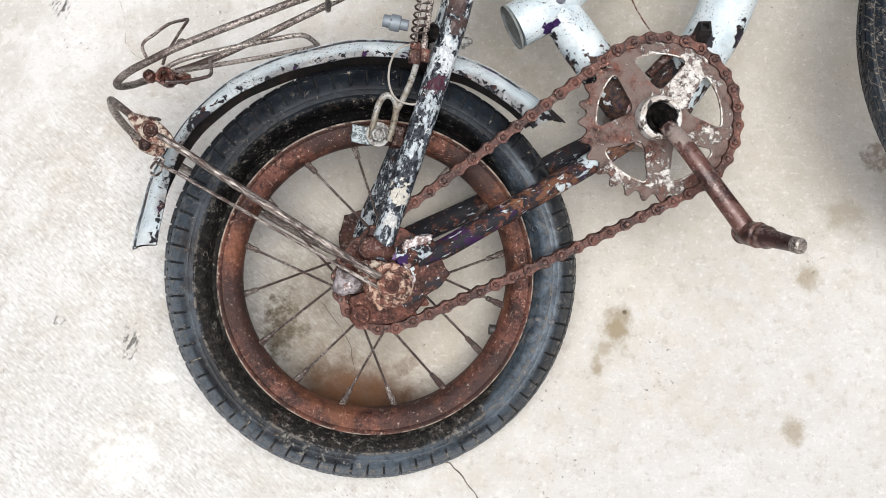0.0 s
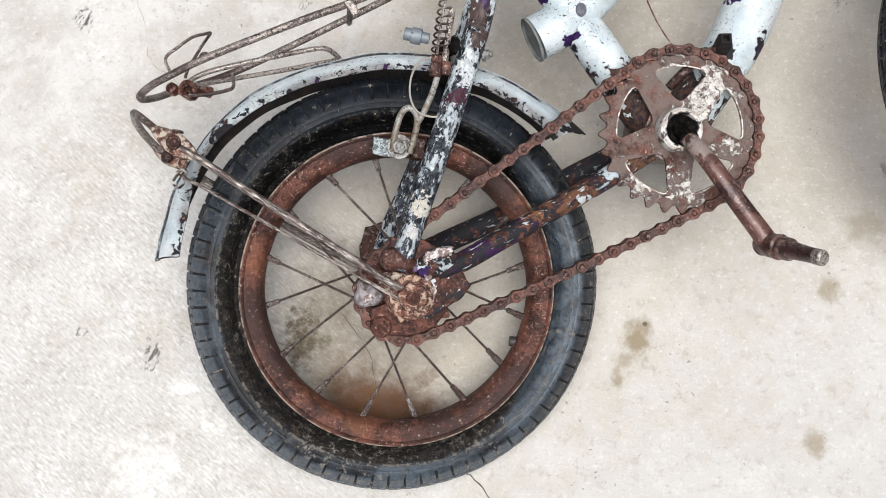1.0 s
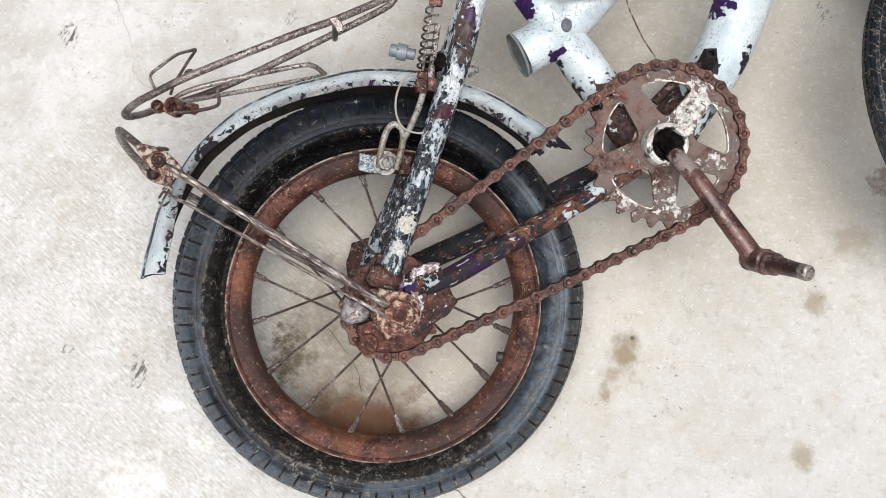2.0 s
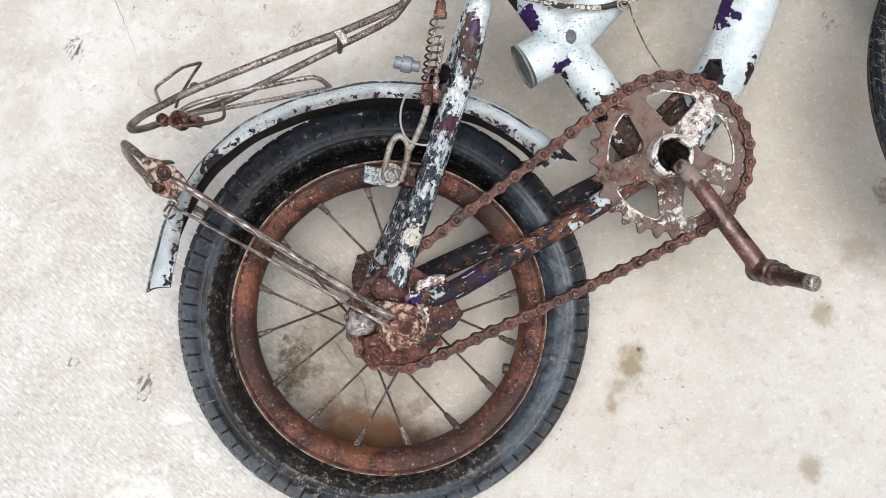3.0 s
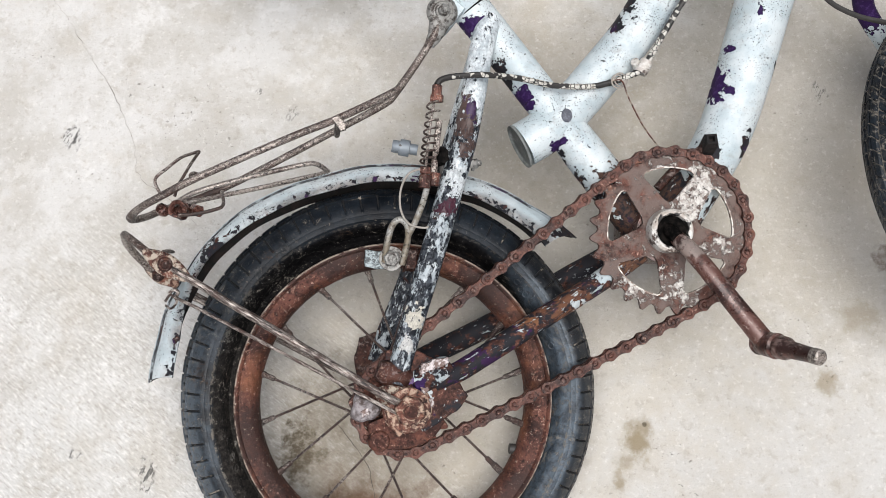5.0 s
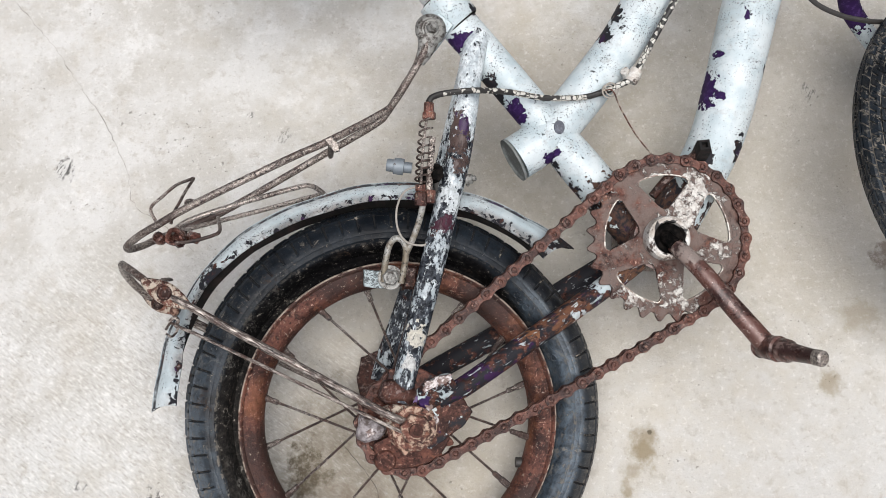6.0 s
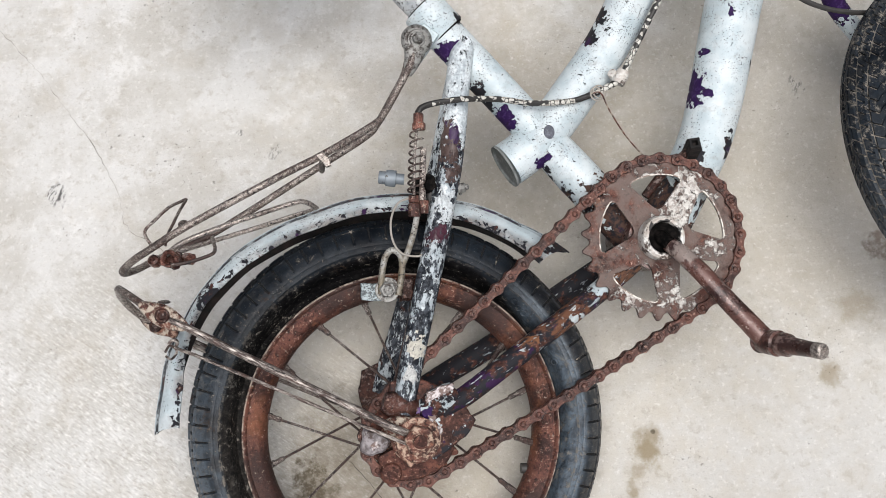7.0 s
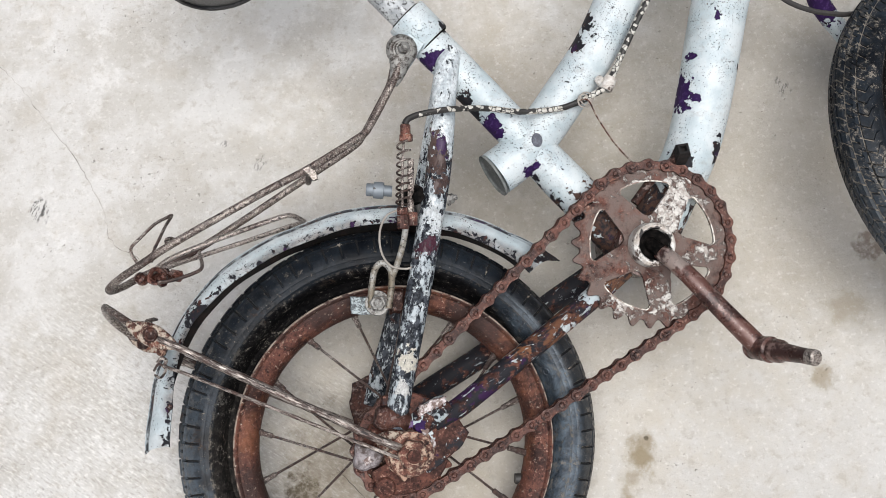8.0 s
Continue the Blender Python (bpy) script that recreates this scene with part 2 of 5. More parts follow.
def rubber(name, seed=0.0, dust=0.0, tone=1.0):
    """Black rubber: matt and brownish on the inner sidewall, bluish and glossier on the outer, where the sky's sheen is
    painted into the colour of the lower half and one side, with pale dust in the tread's grooves and on the lower half.
    """
    k = Mat(name)
    a = k.noise(26, 5, 0.65, seed=seed)
    b = k.noise(260, 7, 0.8, seed=seed + 1)
    d = k.noise(40, 6, 0.75, dist=0.8, seed=seed + 2)
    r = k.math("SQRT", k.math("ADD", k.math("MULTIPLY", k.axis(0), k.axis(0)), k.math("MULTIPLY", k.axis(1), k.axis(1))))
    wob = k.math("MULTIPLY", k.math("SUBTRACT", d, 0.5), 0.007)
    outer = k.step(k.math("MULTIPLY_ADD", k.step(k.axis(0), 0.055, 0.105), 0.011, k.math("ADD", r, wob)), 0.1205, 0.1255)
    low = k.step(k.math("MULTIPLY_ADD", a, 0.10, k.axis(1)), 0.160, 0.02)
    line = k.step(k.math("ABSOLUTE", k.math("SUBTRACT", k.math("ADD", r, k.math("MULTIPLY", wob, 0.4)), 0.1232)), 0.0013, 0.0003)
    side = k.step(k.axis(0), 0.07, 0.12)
    # bluish sky sheen put into the base colour, stronger on the lower half
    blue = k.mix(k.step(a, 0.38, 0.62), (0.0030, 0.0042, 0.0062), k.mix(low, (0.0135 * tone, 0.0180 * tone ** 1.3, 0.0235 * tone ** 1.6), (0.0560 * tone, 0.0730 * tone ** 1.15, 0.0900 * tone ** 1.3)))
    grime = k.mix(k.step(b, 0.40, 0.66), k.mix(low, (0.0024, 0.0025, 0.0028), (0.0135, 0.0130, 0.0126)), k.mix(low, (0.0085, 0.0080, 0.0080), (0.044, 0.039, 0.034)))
    # reflected sky painted as a pale blue band on the +x sidewall, dark beyond
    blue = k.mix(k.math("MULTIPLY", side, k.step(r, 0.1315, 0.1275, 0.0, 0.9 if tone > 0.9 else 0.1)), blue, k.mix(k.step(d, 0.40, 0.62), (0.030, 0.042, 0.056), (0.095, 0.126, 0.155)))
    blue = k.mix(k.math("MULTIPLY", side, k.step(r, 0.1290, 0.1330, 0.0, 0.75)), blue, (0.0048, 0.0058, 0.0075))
    # the same painted sheen on the lower tread blocks
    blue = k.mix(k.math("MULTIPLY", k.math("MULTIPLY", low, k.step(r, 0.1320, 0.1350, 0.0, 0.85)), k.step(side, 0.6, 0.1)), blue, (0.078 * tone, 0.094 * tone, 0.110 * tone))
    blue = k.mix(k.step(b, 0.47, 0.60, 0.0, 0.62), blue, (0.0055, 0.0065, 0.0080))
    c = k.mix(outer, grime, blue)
    mud = k.math("MULTIPLY", k.step(b, 0.575 - dust, 0.64 - dust), k.step(k.math("MULTIPLY_ADD", low, 0.05, d), 0.54 - dust, 0.62 - dust))
    mud = k.math("MAXIMUM", mud, k.math("MULTIPLY", k.math("MULTIPLY", line, k.math("MULTIPLY_ADD", low, 0.6, 0.2)), k.step(b, 0.46, 0.56, 0.0, 0.9)))
    ridge = k.step(k.t.nodes.new("ShaderNodeNewGeometry").outputs["Pointiness"], 0.525, 0.57)
    ridge = k.math("MULTIPLY", k.math("MULTIPLY", ridge, k.step(r, 0.1335, 0.1350)), k.step(b, 0.45, 0.56, 0.0, k.math("MULTIPLY_ADD", low, 0.55, 0.12)))
    mud = k.math("MAXIMUM", mud, ridge)
    c = k.mix(k.math("MULTIPLY", mud, 0.85), c, (0.25, 0.225, 0.19))
    crust = k.math("MULTIPLY", k.step(k.noise(150, 7, 0.78, seed=seed + 16), 0.53, 0.61), k.math("MULTIPLY", k.step(k.noise(17, 4, 0.6, seed=seed + 18), 0.46, 0.60), k.math("MULTIPLY_ADD", low, 0.85, 0.12)))
    c = k.mix(crust, c, (0.19, 0.178, 0.158))
    mud = k.math("MAXIMUM", mud, crust)
    flecks = k.step(k.noise(560, 4, 0.65, seed=seed + 8), 0.655, 0.69)
    c = k.mix(k.math("MULTIPLY", flecks, 0.45), c, (0.30, 0.29, 0.27))
    brown = k.math("MULTIPLY", k.step(k.math("MULTIPLY_ADD", low, 0.03, k.noise(34, 6, 0.7, seed=seed + 5)), 0.60, 0.69), k.step(b, 0.44, 0.58))
    c = k.mix(k.math("MULTIPLY", brown, 0.4), c, (0.095, 0.062, 0.042))
    matt = k.math("MAXIMUM", k.math("MAXIMUM", mud, brown), k.math("SUBTRACT", 1.0, outer))
    k.put(k.b.inputs["Specular IOR Level"], k.blend(matt, k.math("MULTIPLY_ADD", k.math("MAXIMUM", low, side), 0.17, k.math("MULTIPLY_ADD", side, 0.25, 0.16)), 0.03))
    return k.done(c, k.blend(matt, k.step(b, 0.38, 0.62, 0.30, 0.52), 0.85), 0.0, b, 0.0005, 0.7)


def blotted(k, c, i, blot):
    """The colour c with one uneven blot on it; the blots are rust, oil, dirt and painted shade."""
    x, y, r, tone, depth, sq = blot
    soft = tone in (TAN, SAND)
    shape = k.spot((x, y, 0), r, 0.45 if r > 0.03 else 0.55 if soft else 0.75, 60 if r > 0.02 else 95 if soft else 130, i * 3.3, (1, sq, 1))
    f = k.math("MULTIPLY", k.step(shape, 1.35 if r > 0.03 or soft else 1.2, 0.3 if r > 0.03 or soft else 0.5), depth)
    if tone == DARK:
        f = k.math("MULTIPLY", f, k.step(k.noise(330, 5, 0.7, seed=i * 1.7 + 60, stretch=(2.6, 1.0, 1.0), turn=64), 0.49, 0.56))
    elif not (soft and r < 0.03):
        f = k.math("MULTIPLY", f, k.step(k.noise(170, 6, 0.75, seed=i * 1.7 + 60), 0.40, 0.56, 0.8 if r > 0.03 else 0.35, 1.0))
    return k.mix(f, c, tone)


def concrete():
    k = Mat("old_concrete")
    big = k.noise(2.6, 4, 0.55, seed=3)
    mid = k.noise(13, 6, 0.65, seed=5)
    fine = k.noise(95, 6, 0.72, seed=7)
    grit = k.noise(620, 3, 0.6, seed=9)
    c = k.mix(k.step(mid, 0.40, 0.60), (0.468, 0.449, 0.410), (0.578, 0.568, 0.543))
    c = k.mix(k.step(big, 0.42, 0.60, 0.0, 0.6), c, (0.55, 0.545, 0.52))
    pale = k.math("MULTIPLY", k.step(k.noise(46, 7, 0.75, seed=11), 0.52, 0.60), k.step(k.noise(7, 4, 0.6, seed=13), 0.42, 0.56))
    c = k.mix(k.math("MULTIPLY", pale, 0.34), c, (0.745, 0.735, 0.712))
    # the broad blots, painted shade among them
    for i, blot in enumerate(BLOTS):
        if blot[2] >= 0.06:
            c = blotted(k, c, i, blot)
    c = k.mix(k.step(fine, 0.53, 0.66, 0.0, 0.5), c, (0.37, 0.335, 0.285))
    c = k.mix(k.step(k.noise(240, 5, 0.75, seed=23), 0.54, 0.66, 0.0, 0.4), c, (0.74, 0.725, 0.69))
    c = k.mix(k.step(k.noise(330, 5, 0.75, seed=29), 0.56, 0.66, 0.0, 0.4), c, (0.30, 0.275, 0.24))
    brush = k.noise(560, 4, 0.65, seed=37, stretch=(3.2, 1.0, 1.0), turn=-40)
    swept = k.step(k.spot((-0.26, 0.06, 0), 0.26, 0.3, 9, 51.0, (1, 1, 1)), 1.2, 0.5)
    c = k.mix(k.math("MULTIPLY", swept, k.step(brush, 0.54, 0.64, 0.0, 0.55)), c, (0.33, 0.305, 0.27))
    c = k.mix(k.math("MULTIPLY", swept, k.step(brush, 0.47, 0.37, 0.0, 0.5)), c, (0.80, 0.785, 0.75))
    tan = k.math("MULTIPLY", k.step(k.noise(16, 6, 0.7, seed=17), 0.50, 0.62), 0.27)
    c = k.mix(tan, c, (0.42, 0.375, 0.305))
    pits = k.math("MULTIPLY", k.step(k.noise(300, 4, 0.6, seed=19), 0.628, 0.685), k.step(k.noise(15, 5, 0.65, seed=21), 0.53, 0.60))
    c = k.mix(k.math("MULTIPLY", pits, 0.6), c, (0.16, 0.145, 0.125))
    # blots of rust, oil and dirt
    for i, blot in enumerate(BLOTS):
        if blot[2] < 0.06:
            c = blotted(k, c, i, blot)
    h = k.math("ADD", k.math("ADD", fine, k.math("MULTIPLY", grit, 0.35)), k.math("MULTIPLY", mid, 0.8))
    h = k.math("SUBTRACT", h, k.math("MULTIPLY", pits, 0.8))
    h = k.math("ADD", h, k.math("MULTIPLY", swept, k.math("MULTIPLY", brush, -0.9)))
    return k.done(c, k.step(fine, 0.3, 0.7, 0.72, 0.9), 0.0, h, 0.0016, 0.6)


BROWN, SOOT, OIL, TAN, DARK = (0.086, 0.034, 0.012), (0.072, 0.056, 0.032), (0.14, 0.112, 0.072), (0.26, 0.212, 0.135), (0.05, 0.048, 0.045)
SAND, PALE, RED = (0.475, 0.430, 0.350), (0.80, 0.79, 0.76), (0.150, 0.062, 0.022)
BLOTS = [
    # broad grey blot: light falling off to the lower right, painted in
    (0.24, 0.06, 0.17, (0.47, 0.455, 0.425), 0.5, 1.0),
    (-0.030, 0.150, 0.115, SAND, 0.55, 1.0),
    # two broad SAND blots: warm tint of the shade round the tubes, painted
    (0.07, 0.25, 0.19, SAND, 0.55, 0.9), (0.30, 0.36, 0.20, SAND, 0.40, 0.9),
    (-0.060, 0.078, 0.046, BROWN, 0.95, 1.35), (-0.046, 0.068, 0.044, BROWN, 0.95, 1.5), (-0.022, 0.066, 0.036, BROWN, 0.85, 1.5), (-0.101, 0.131, 0.0125, SOOT, 0.95, 0.6), (-0.089, 0.125, 0.011, SOOT, 0.8, 1.5), (-0.105, 0.115, 0.010, SOOT, 0.7, 0.8),
    (-0.085, 0.122, 0.040, OIL, 0.55, 0.8), (-0.078, 0.165, 0.030, OIL, 0.40, 1.1), (-0.030, 0.105, 0.034, OIL, 0.30, 1.0), (-0.007, 0.0995, 0.0095, BROWN, 0.45, 1.0),
    (0.1475, 0.127, 0.0105, TAN, 0.95, 0.75), (0.152, 0.1385, 0.0065, TAN, 0.75, 0.8), (0.1365, 0.113, 0.008, TAN, 0.6, 1.0), (0.1324, 0.099, 0.0055, TAN, 0.8, 0.7), (0.1535, 0.1395, 0.0018, SOOT, 0.8, 1.0),
    (0.275, 0.0536, 0.0085, TAN, 0.70, 0.8), (0.2917, 0.1665, 0.009, TAN, 0.70, 0.9), (0.322, 0.215, 0.014, TAN, 0.45, 0.9), (0.349, 0.260, 0.014, BROWN, 0.6, 1.3),
    (-0.213, 0.1145, 0.0085, DARK, 0.85, 0.7), (-0.2685, 0.130, 0.006, DARK, 0.75, 1.8), (-0.2825, 0.3805, 0.0080, DARK, 0.90, 0.8), (0.312, 0.3985, 0.006, DARK, 0.60, 0.7),
    # the last two broad TAN blots paint the same warm shade
    (-0.135, 0.4147, 0.003, DARK, 0.6, 1.0), (-0.108, 0.394, 0.006, DARK, 0.45, 1.0), (-0.020, 0.125, 0.080, TAN, 0.30, 1.2), (0.090, 0.410, 0.100, TAN, 0.40, 1.0), (0.300, 0.350, 0.150, TAN, 0.28, 0.8),
    (-0.050, 0.070, 0.034, RED, 0.60, 1.5), (-0.1896, 0.0897, 0.011, PALE, 0.75, 2.2), (-0.215, 0.030, 0.028, PALE, 0.50, 1.0), (-0.165, 0.062, 0.010, PALE, 0.6, 1.6),
]
CONCRETE = concrete()
FAINT = Mat("faint_crack")
FAINT = FAINT.done(FAINT.mix(FAINT.step(FAINT.noise(70, 4, 0.7), 0.38, 0.58), (0.20, 0.18, 0.155), (0.47, 0.45, 0.415)), 0.95)
SEAM = Mat("dirt_in_crack")
SEAM = SEAM.done(SEAM.mix(SEAM.noise(300), (0.040, 0.034, 0.028), (0.16, 0.14, 0.115)), 0.95)
PURPLES = [((0.2400, 0.2195, 0.012), 0.0082, (1.25, 0.55, 0.3)), ((0.2470, 0.2095, 0.014), 0.0034, (0.9, 0.9, 0.3)), ((0.2415, 0.2310, 0.013), 0.0032, (1.3, 0.7, 0.3)), ((0.2498, 0.2406, 0.015), 0.0033, (1, 1, 0.3)),
           ((0.2715, 0.2664, 0.016), 0.0034, (1.4, 0.7, 0.3)), ((0.0640, 0.2580, 0.008), 0.0072, (0.8, 1.3, 0.3)), ((0.0725, 0.2610, 0.010), 0.0040, (0.8, 1.2, 0.3)),
           ((0.0995, 0.2090, 0.004), 0.0062, (1.2, 0.75, 0.3)), ((0.1040, 0.2025, 0.006), 0.0038, (1.0, 1.0, 0.3)), ((0.1215, 0.1725, 0.008), 0.0042, (0.9, 1.1, 0.3)), ((0.1260, 0.1765, 0.012), 0.0026, (1, 1, 0.3))]
DARK_WEAR = [((0.1680, 0.2630, 0.002), 0.008, (1.8, 0.55, 0.5)), ((0.1785, 0.2800, 0.002), 0.008, (1.8, 0.5, 0.5)), ((0.0815, 0.2290, 0.002), 0.0065, (1.0, 0.8, 0.5)), ((0.0880, 0.2200, 0.000), 0.0055, (1.0, 0.8, 0.5)),
             ((0.1225, 0.1595, -0.002), 0.0075, (1.1, 0.8, 0.5)), ((0.1345, 0.1440, -0.002), 0.0085, (1.1, 0.8, 0.5)), ((0.2595, 0.1700, 0.008), 0.0068, (1.6, 0.55, 0.4)), ((0.2850, 0.2250, 0.003), 0.004, (2.0, 0.35, 0.4)),
             ((0.232, 0.166, 0.016), 0.006, (1, 1, 0.5)), ((0.0755, 0.2810, 0.004), 0.005, (0.9, 0.9, 0.5)), ((0.190, 0.116, 0.0), 0.046, (1.05, 1.05, 0.2))]
PAINT = chipped_paint("chipped_pale_paint", -0.010, PURPLES, 1.0, bare=DARK_WEAR, flecky=0.022, tints=[((0.190, 0.116, 0.0), 0.052, (1, 1, 0.2), (0.085, 0.047, 0.035))])
STAY_PAINT = mottled_stay("flaking_stay_paint", 4.0, 0.028, [((0.0550, 0.1845, 0.033), 0.0125, (1.9, 0.62, 0.4), (0.085, 0.055, 0.048)), ((0.0578, 0.1975, 0.032), 0.006, (1.6, 0.8, 0.4), (0.045, 0.018, 0.065)),
                                                                ((0.0465, 0.150, 0.036), 0.0095, (1.3, 0.7, 0.4), (0.62, 0.66, 0.67)), ((0.0395, 0.131, 0.038), 0.0065, (1.0, 1.0, 0.4), (0.065, 0.022, 0.035)),
                                                                ((0.0150, 0.058, 0.044), 0.0058, (1.0, 0.8, 0.4), (0.62, 0.59, 0.51)), ((0.0085, 0.040, 0.046), 0.0040, (1.0, 0.8, 0.4), (0.58, 0.58, 0.56))])
FAR_STAY_PAINT = mottled_stay("dark_stay_paint", 44.0, 0.030)
CHAINSTAY_PAINT = chipped_paint("rusted_chainstay_paint", 0.298, (), 9.0, None, 0.02, 330, black=0.50, dirty=0.55, plum=0.525, run=28, tints=[((0.118, 0.064, 0.034), 0.014, (0.7, 1.2, 0.3), (0.135, 0.062, 0.036)), ((0.168, 0.093, 0.024), 0.012, (0.7, 1.2, 0.3), (0.13, 0.065, 0.040)), ((0.090, 0.052, 0.036), 0.007, (0.8, 1.4, 0.3), (0.19, 0.085, 0.042))], kept=[((0.150, 0.081, 0.027), 0.0055, (0.8, 1.2, 0.4)), ((0.128, 0.062, 0.024), 0.004, (0.5, 1.9, 0.4))])
FENDER_PAINT = chipped_paint("scuffed_mudguard_paint", -0.012, (), 14.0, None, 0.05, 150, black=0.58, bare=[((0.132, 0.110, 0.008), 0.0125, (1, 1, 0.35)), ((-0.116, 0.104, 0.017), 0.009, (1, 1, 0.5))], edge=(0.0138, 0.0178, 0.17), seam=0.0082, tints=[((0.130, 0.109, 0.008), 0.020, (1, 1, 0.4), (0.020, 0.018, 0.018))], flecky=0.034, dirty=0.28)
RUST = rust_material("deep_rust", 1.0, 0.0)
# near-black brown for the mudguard's inner face and the guard peg
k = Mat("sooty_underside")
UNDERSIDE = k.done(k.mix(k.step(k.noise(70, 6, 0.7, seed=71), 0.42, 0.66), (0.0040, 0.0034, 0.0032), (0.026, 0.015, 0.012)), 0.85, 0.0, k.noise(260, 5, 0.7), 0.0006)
k = Mat("rim_rust")
c, h = rust_colour(k, 0.98, 5.0)
c = k.mix(k.step(k.noise(20, 5, 0.7, seed=61), 0.46, 0.60, 0.0, 0.8), c, (0.042, 0.026, 0.023))
c = k.mix(k.step(k.noise(15, 5, 0.7, seed=63), 0.55, 0.68, 0.0, 0.4), c, (0.24, 0.095, 0.045))
c = k.mix(k.step(k.noise(300, 6, 0.75, seed=65), 0.61, 0.68), c, (0.44, 0.37, 0.30))
r_ = k.math("SQRT", k.math("ADD", k.math("MULTIPLY", k.axis(0), k.axis(0)), k.math("MULTIPLY", k.axis(1), k.axis(1))))
# highlight along the rim's outer lip, painted as a broken pale line
c = k.mix(k.math("MULTIPLY", k.step(r_, 0.1087, 0.1096), k.step(k.noise(130, 6, 0.75, seed=67), 0.40, 0.56)), c, (0.40, 0.33, 0.27))
k.b.inputs["Specular IOR Level"].default_value = 0.22
RIM_RUST = k.done(c, k.step(h, 0.75, 1.25, 0.36, 0.70), 0.22, h, 0.0007, 0.9)
CHAIN_RUST = rust_material("chain_rust", 0.80, 8.0, 0.45, True, 0.18, (0.135, 0.092, 0.079))
CRUSTED = rust_material("crusted_rust", 1.0, 12.0, 0.78, False, 0.05, (0.40, 0.265, 0.195))
PLATE_RUST = rust_material("dark_plate_rust", 0.55, 41.0, 0.55, False, 0.06, (0.20, 0.155, 0.140))
SOCKET_PAINT = chipped_paint("flaking_socket_paint", 0.205, [((0.016, 0.013, 0.047), 0.0042, (1, 1, 0.4))], 33.0, None, 0.10, 150, dirty=0.35, black=0.5)
DROPOUT_PAINT = chipped_paint("flaking_dropout_paint", 0.33, [((0.016, 0.008, 0.042), 0.0042, (1, 1, 0.4))], 37.0, None, 0.16, 190, dirty=0.4, black=0.42, plum=0.62, kept=[((0.021, 0.006, 0.040), 0.0042, (1.6, 0.5, 0.3))])
SPECKLED = plated_rod("speckled_plating", 0.0, 0.472, False, 26)
STRUT_METAL = plated_rod("strut_plating", 11.0, 0.498, False, -33.2, 6.0)
LEG_METAL = plated_rod("rack_leg_plating", 15.0, 0.500)
PALE_ROD = plated_rod("pale_plating", 6.0, 0.55)
STAY_WIRE = plated_rod("grey_streaked_wire", 16.0, 0.520, False, -29, 8.0)
k = Mat("pitted_pale_steel")
arm = k.mix(k.step(k.noise(55, 5, 0.65, seed=19), 0.42, 0.60), (0.150, 0.125, 0.085), (0.31, 0.31, 0.29))
arm = k.mix(k.step(k.noise(330, 5, 0.7, seed=20), 0.50, 0.62, 0.0, 0.7), arm, (0.15, 0.12, 0.09))
arm = k.mix(k.step(k.noise(520, 4, 0.65, seed=22), 0.57, 0.62), arm, (0.022, 0.017, 0.014))
ARM_METAL = k.done(arm, 0.5, 0.2, k.noise(400, 5, 0.7, seed=24), 0.0004)
SPOKE_METAL = plated_rod("spoke_plating", 3.0, 0.458, True)
k = Mat("dull_grey_metal")
GALVANISED = k.done(k.mix(k.step(k.noise(160, 6, 0.75), 0.56, 0.66), k.mix(k.noise(60, 4), (0.11, 0.13, 0.15), (0.27, 0.305, 0.33)), (0.06, 0.05, 0.042)), 0.55, 0.3, k.noise(300), 0.0003)
k = Mat("dark_grey_cap")
CAP = k.done(k.mix(k.step(k.noise(90, 6, 0.75), 0.42, 0.62), (0.12, 0.13, 0.125), (0.26, 0.275, 0.265)), 0.55, 0.2, k.noise(260), 0.0004)
k = Mat("blue_grey_plug")
PLUG = k.done(k.mix(k.step(k.noise(160, 6, 0.75, seed=5), 0.42, 0.60), (0.055, 0.060, 0.078), (0.135, 0.145, 0.175)), 0.6, 0.0, k.noise(260), 0.0004)
k = Mat("dirty_grey_steel")
DULL = k.done(k.mix(k.step(k.noise(240, 6, 0.75), 0.47, 0.60), k.mix(k.noise(90, 5, 0.7), (0.11, 0.11, 0.105), (0.36, 0.355, 0.33)), (0.035, 0.027, 0.022)), 0.5, 0.3, k.noise(320, 5), 0.0006)
k = Mat("lilac_grey_scale")
LILAC = k.done(k.mix(k.step(k.noise(170, 6, 0.75), 0.50, 0.62), k.mix(k.step(k.noise(110, 5, 0.7, seed=3), 0.45, 0.62), (0.085, 0.070, 0.070), (0.27, 0.245, 0.25)), (0.045, 0.025, 0.02)), 0.6, 0.0, k.noise(260, 5), 0.0006)
k = Mat("speckled_teal_grey")
TEAL = k.done(k.mix(k.step(k.noise(520, 5, 0.75), 0.43, 0.58), (0.36, 0.42, 0.43), (0.055, 0.066, 0.07)), 0.6, 0.0, k.noise(420, 5), 0.0005)
LUMP_RUST = rust_material("mauve_crusted_rust", 0.62, 85.0, 0.60, False, 0.10, (0.19, 0.135, 0.125))
k = Mat("dirty_white_flake")
FLAKE = k.done(k.mix(k.step(k.noise(230, 6, 0.75, seed=91), 0.42, 0.54), (0.62, 0.575, 0.565), (0.16, 0.105, 0.090)), 0.6, 0.0, k.noise(260, 5, 0.7, seed=91), 0.0008)
k = Mat("old_purple_paint")
OLD_PURPLE = k.done(k.mix(k.step(k.noise(200, 5, 0.7, seed=93), 0.48, 0.62), (0.075, 0.026, 0.125), (0.055, 0.028, 0.035)), 0.45, 0.0, k.noise(300, 5, 0.7, seed=93), 0.0005)
NUT_RUST = rust_material("tan_crusted_nut", 1.2, 81.0, 0.80, False, 0.05, (0.45, 0.33, 0.25))
AMBER = rust_material("amber_rust", 1.45, 51.0, 0.38, False, 0.14)
